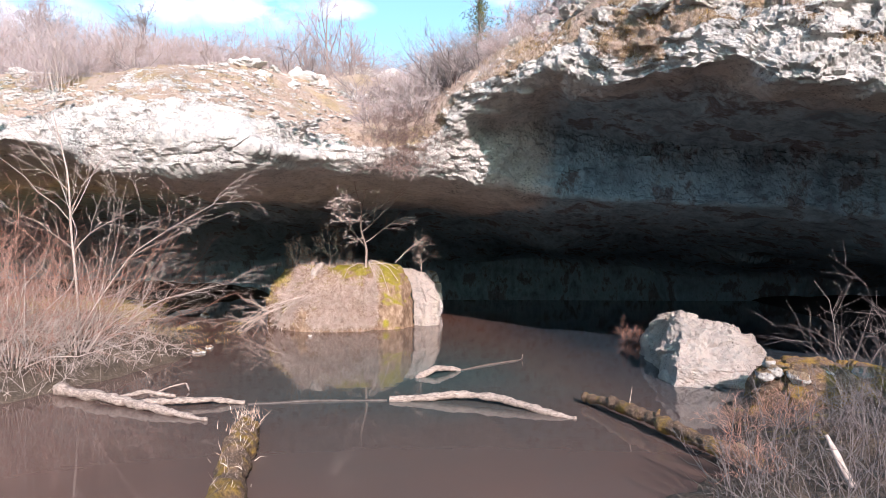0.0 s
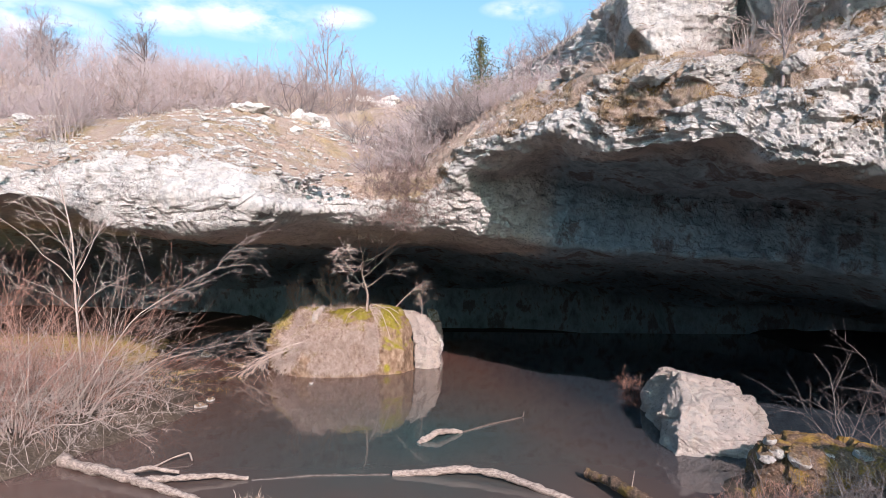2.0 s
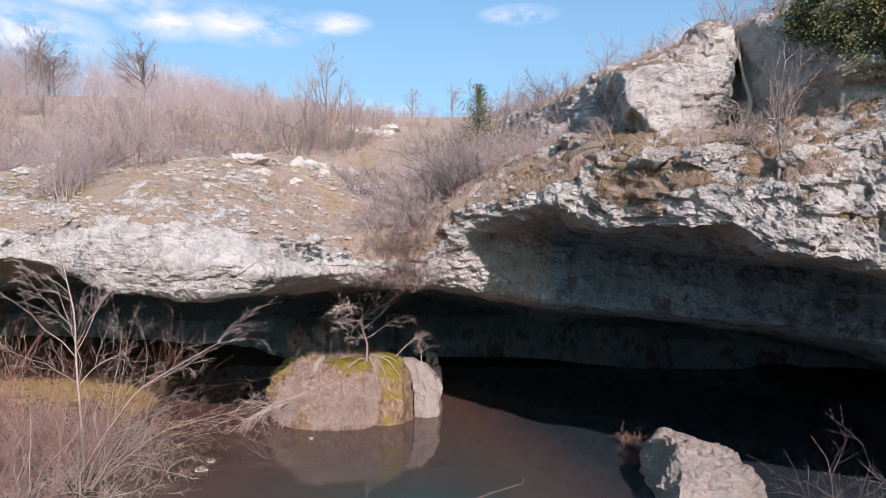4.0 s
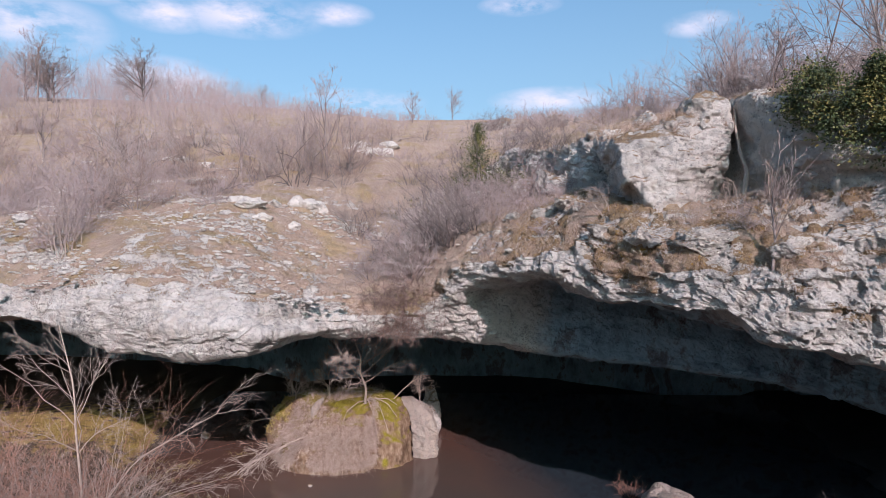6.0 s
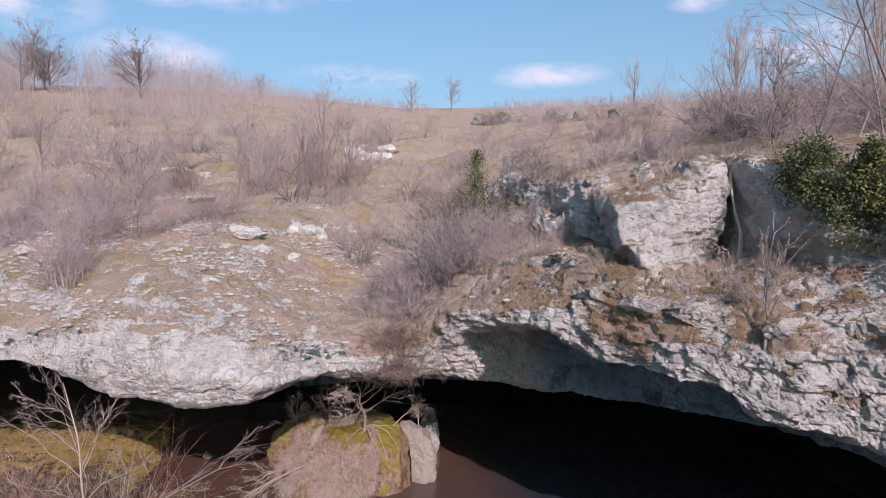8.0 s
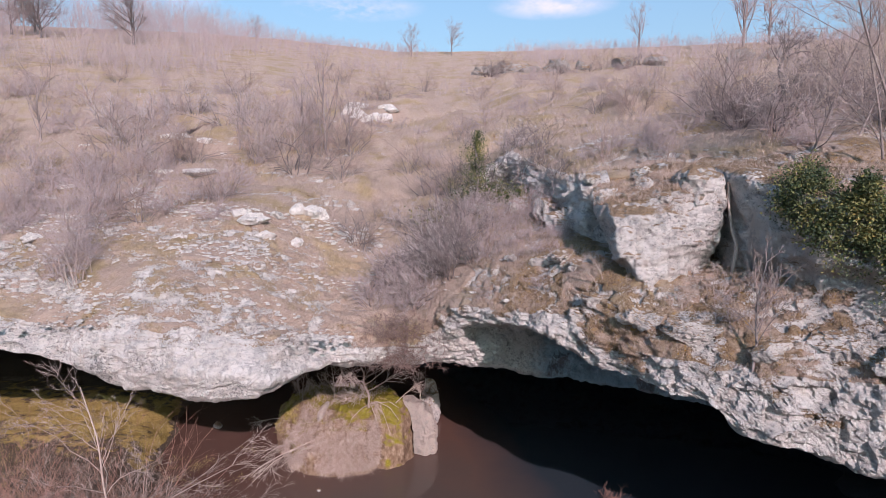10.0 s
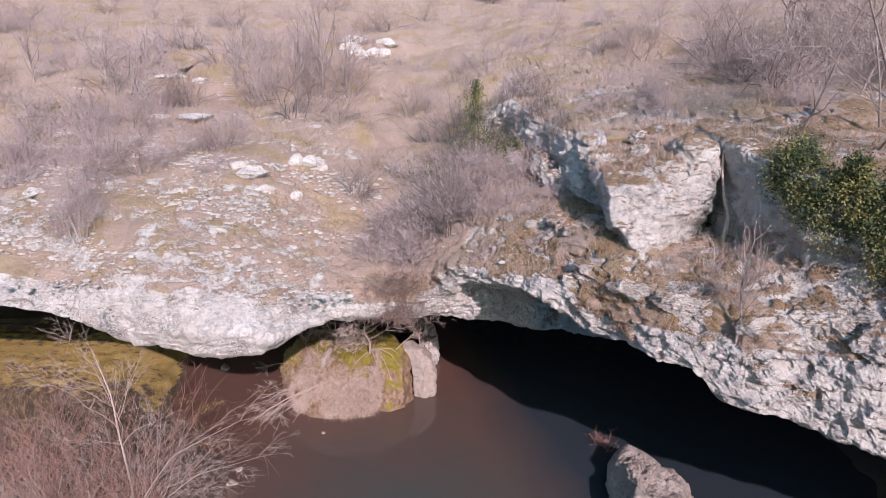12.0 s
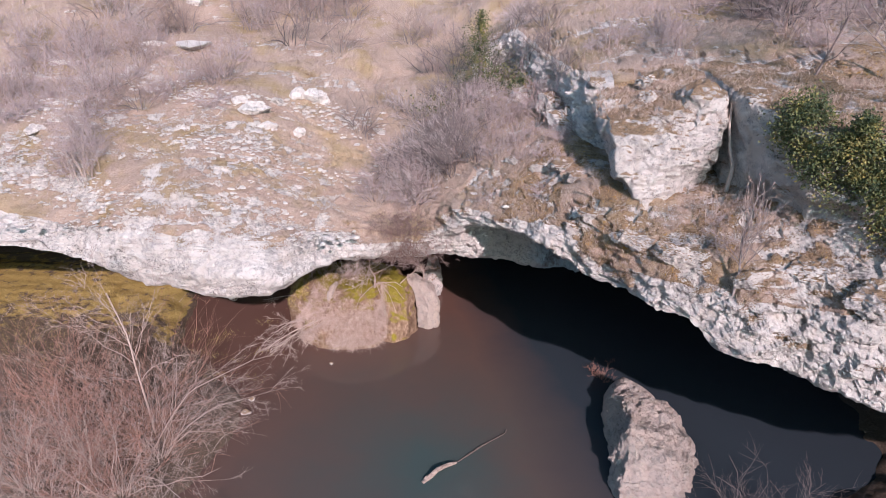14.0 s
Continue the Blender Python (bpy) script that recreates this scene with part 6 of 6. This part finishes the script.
# brush clinging to the face between the two brows
r = np.random.default_rng(45)
n = 620
fx = r.normal(-1.95, 0.55, n)
fz = r.uniform(5.2, 6.9, n)
start = np.stack([fx, np.interp(fx, [-4, -2, -0.8], [19.5, 19.9, 19.7]) + 0.05, fz], 1)
P, R = shoots(start, np.stack([r.normal(0, 0.5, n), -np.ones(n) * 0.8, r.normal(0.2, 0.6, n)], 1), r.uniform(0.25, 0.6, n), np.full(n, 0.008), 4, r, -0.02, 0.25)
P2, R2 = offshoots(P, R, 5, 0.6, 0.8, 3, r, 0, 0.25, 0.15, 0.8, 0.005)
ob = place("hanging_brush", raw_mesh("hanging_brush", *join([batch_tubes(P, R), batch_tubes(P2, R2)])), BRUSH)
tagged(ob, "reddish-brown brush clinging to the rock face", "brush", kind="stuff")

# ---- the overgrown bank on the near side of the cave ----
def bank_zs(x, y):
    return np.array([bank_z(a, b) for a, b in zip(x, y)])


r = np.random.default_rng(51)
n = 3000
bx, by = r.uniform(-17, -7.3, n), r.uniform(10.5, 20.5, n)
thick = np.exp(-((bx + 10.5) / 3.5) ** 2 - ((by - 14.6) / 3.0) ** 2)
sel = (bx < shore_left(by) + 0.2) & (r.random(n) < 0.05 + 0.85 * thick)
bx, by = bx[sel], by[sel]
n = len(bx)
start = np.stack([bx, by, bank_zs(bx, by) - 0.03], 1)
way = np.stack([r.normal(0.15, 0.55, n), r.normal(-0.15, 0.5, n), np.ones(n)], 1)
P, R = shoots(start, way, r.uniform(0.9, 2.4, n), r.uniform(0.004, 0.009, n), 7, r, -0.17, 0.16, 0.4)
P2, R2 = offshoots(P, R, 5, 0.5, 0.9, 4, r, -0.1, 0.2, 0.15, 0.7, 0.003)
ob = place("dry_brush", raw_mesh("dry_brush", *join([batch_tubes(P, R), batch_tubes(P2, R2)])), BARK_PALE)
tagged(ob, "tangled pale pinkish dry brush on the bank", "brush", kind="stuff")
n = 200
bx, by = r.uniform(-15, -8.6, n), r.uniform(13.5, 18.5, n)
start = np.stack([bx, by, bank_zs(bx, by)], 1)
P, R = shoots(start, up_ways(n, r, 0.65), r.uniform(2.0, 4.6, n), np.full(n, 0.009), 8, r, -0.05, 0.15)
P2, R2 = offshoots(P, R, 6, 0.45, 0.7, 5, r, -0.02, 0.12, 0.25, 0.6, 0.0035)
ob = place("red_osiers", raw_mesh("red_osiers", *join([batch_tubes(P, R), batch_tubes(P2, R2)])), BARK_RED)
tagged(ob, "upright reddish leafless osier stems on the bank", "osiers", kind="stuff")
n = 26000
bx, by = r.uniform(-20, -7.0, n), 10.5 + 18 * r.random(n)
sel = bx < shore_left(by) + 0.15
bx, by = bx[sel], by[sel]
g = fractal(np.stack([bx, by, 0 * bx], 1), 0.6, 2, 0.5, 431) + 0.16 * (by - 22.0)
base = np.stack([bx, by, bank_zs(bx, by) - 0.02], 1)
for name, s, mat, what in (("bank_grass", (g < 0.05) & (r.random(len(g)) < 0.22), GRASS_PINK, "dry pale grass covering the bank"), ("bank_turf", g >= 0.05, GRASS_GREEN, "yellow-green mossy grass on the bank")):
    k = s.sum()
    blades(name, base[s], up_ways(k, r, 0.6), r.uniform(0.15, 0.5, k) * np.where(g[s] < 0.05, 1.1, 0.4), np.full(k, 0.005), mat, what, "grass", 0.7, seed=52)
k = 1500
tuft = r.integers(26, size=k)
cx, cy = r.uniform(-11.5, -8.0, 26), r.uniform(18.5, 25, 26)
base = np.stack([cx[tuft] + r.normal(0, 0.28, k), cy[tuft] + r.normal(0, 0.14, k), np.full(k, -0.02)], 1)
blades("water_weeds", base, up_ways(k, r, 0.9), r.uniform(0.04, 0.16, k), np.full(k, 0.008), GRASS_GREEN, "low yellow-green weeds in the muddy shallows", "weeds", 0.7, seed=57)
b1 = bare_tree("tree", "slender pale bare tree with forked crown on the bank", [(0, 0, 0), (0.1, -0.3, 1.4), (0.15, -0.6, 2.8), (0.35, -1.0, 4.1), (0.1, -1.2, 5.6)], 0.042, 521, BARK_PALE, BARK_PALE, 12, 0.55, (6, 4, 3), 0.38, 0.02, 0.8, 0.2, 0.005)
b1.matrix_basis = pose(-9.55, 16.2, bank_z(-9.55, 16.2) - 0.1)
b2 = bare_tree("tree", "leaning pale bare bough arching over the water", [(0, 0, 0), (0.7, 0.1, 1.2), (1.5, 0.1, 2.3), (2.5, 0.0, 2.9), (3.6, 0.0, 3.5)], 0.022, 522, BARK_PALE, BARK_PALE, 13, 0.55, (5, 4, 2), 0.15, -0.02, 0.8, 0.14, 0.004)
b2.matrix_basis = pose(-9.3, 15.3, bank_z(-9.3, 15.3) - 0.1)
b3 = copy_thing(b2, pose(-9.0, 15.9, bank_z(-9.0, 15.9) - 0.1, 0, 8, 12)); b3.scale = (0.85, 0.85, 0.6)
b4 = copy_thing(b2, pose(-9.6, 14.4, bank_z(-9.6, 14.4) - 0.1, 0, 25, -30)); b4.scale = (0.8, 0.8, 0.5)

arch = shrub("shrub", "sprawling leafless shrub with long pale arching whips over the water", 2.9, 22, 533, BARK_PALE, BARK_RED, (6, 4), 1.3, 0.016, 0.0045, group="sprawling shrubs on the bank", foot=0.1, up=-0.06)
arch.matrix_basis = pose(-9.4, 13.6, bank_z(-9.4, 13.6))
for x, y, s, rz in [(-10.8, 14.6, 0.9, 70), (-9.0, 15.2, 0.85, 150), (-11.8, 13.4, 0.8, 250), (-10.2, 12.6, 0.7, 320)]:
    c = copy_thing(arch, pose(x, y, bank_z(x, y), 0, 0, rz)); c.scale = (s, s, s)

# ---- the opposite bank ----
# withered grass, with the bank's shade put into its colour
WITHERED_SHADED = make_leafy("shaded_withered_grass", [(0.0, (0.05, 0.04, 0.034)), (0.5, (0.105, 0.082, 0.072)), (1.0, (0.21, 0.17, 0.155))])
r = np.random.default_rng(61)
n = 520
bx, by = r.uniform(3.2, 10.5, n), r.uniform(5.0, 11.6, n)
sel = bx > shore_right(by) + 0.2
bx, by = bx[sel], by[sel]
n = len(bx)
start = np.stack([bx, by, bank_zs(bx, by) - 0.03], 1)
P, R = shoots(start, up_ways(n, r, 0.45), r.uniform(0.5, 1.3, n), np.full(n, 0.007), 6, r, -0.06, 0.14)
P2, R2 = offshoots(P, R, 6, 0.4, 0.7, 3, r, 0, 0.2, 0.2, 0.7, 0.0035)
# dark bark on these stems stands in for shade on the bank
ob = place("dry_stems", raw_mesh("dry_stems", *join([batch_tubes(P, R), batch_tubes(P2, R2)])), BARK_DARK)
tagged(ob, "dry brown weed stems on the bank", "weeds", kind="stuff")
n = 14000
bx, by = r.uniform(2.5, 11, n), 4 + 11 * r.random(n)
sel = bx > shore_right(by) + 0.1
bx, by = bx[sel], by[sel]
base = np.stack([bx, by, bank_zs(bx, by) - 0.02], 1)
k = len(bx)
blades("bank_grass", base, up_ways(k, r, 0.7), r.uniform(0.12, 0.4, k), np.full(k, 0.005), WITHERED_SHADED, "withered brown grass on the bank, darkened for shade", "grass", 0.8, seed=62)
w1 = shrub("shrub", "leafless pale shrub with long thin whips beside the boulder", 2.4, 12, 531, BARK_GREY, BARK_GREY, (6, 3), 0.6, 0.011, 0.004, up=-0.02)
w1.matrix_basis = pose(8.0, 13.6, bank_z(8.0, 13.6))
for x, y, s, rz in [(7.6, 13.9, 0.6, 80), (9.3, 12.4, 0.9, 160), (5.9, 9.6, 0.45, 220), (6.9, 10.2, 0.6, 300), (7.6, 8.8, 0.5, 20), (8.6, 10.8, 0.8, 120)]:
    c = copy_thing(w1, pose(x, y, bank_z(x, y), 0, 0, rz)); c.scale = (s, s, s)
w2 = shrub("shrub", "reddish withered bramble at the water's edge", 0.8, 16, 532, BARK_RED, BARK_RED, (6, 3), 0.9, 0.009, 0.004, group="brambles by the water")
w2.matrix_basis = pose(5.3, 21.2, bank_z(5.3, 21.2))
for x, y, s, rz in [(4.8, 22.2, 0.8, 80), (6.2, 20.6, 1.0, 160), (5.9, 22.2, 0.9, 220), (4.6, 11.0, 0.8, 40), (5.2, 10.5, 0.9, 200), (3.8, 8.6, 0.8, 10)]:
    c = copy_thing(w2, pose(x, y, bank_z(x, y), 0, 0, rz)); c.scale = (s, s, s)
v, f = tube(curve_points([(4.6, 7.4, 0.2), (4.45, 7.5, 0.5), (4.3, 7.7, 0.95)], 16), np.linspace(0.05, 0.03, 16), 8, 4, 0.3)
tagged(place("dead_stub", raw_mesh("dead_stub", v, f), BARK_PALE), "bleached broken stub among dry weeds", "stub")

r = np.random.default_rng(63)
n = 220
t = r.random(n) ** 2
base = np.stack([-3.35 + 0.9 * t + r.normal(0, 0.12, n), 10.75 - 3.2 * t, 0.30 - 0.05 * t + 0 * t], 1)
blades("log_moss", base, up_ways(n, r, 0.6), r.uniform(0.05, 0.2, n), np.full(n, 0.005), GRASS, "short grass and moss growing on a log", "moss", 0.5, seed=64)
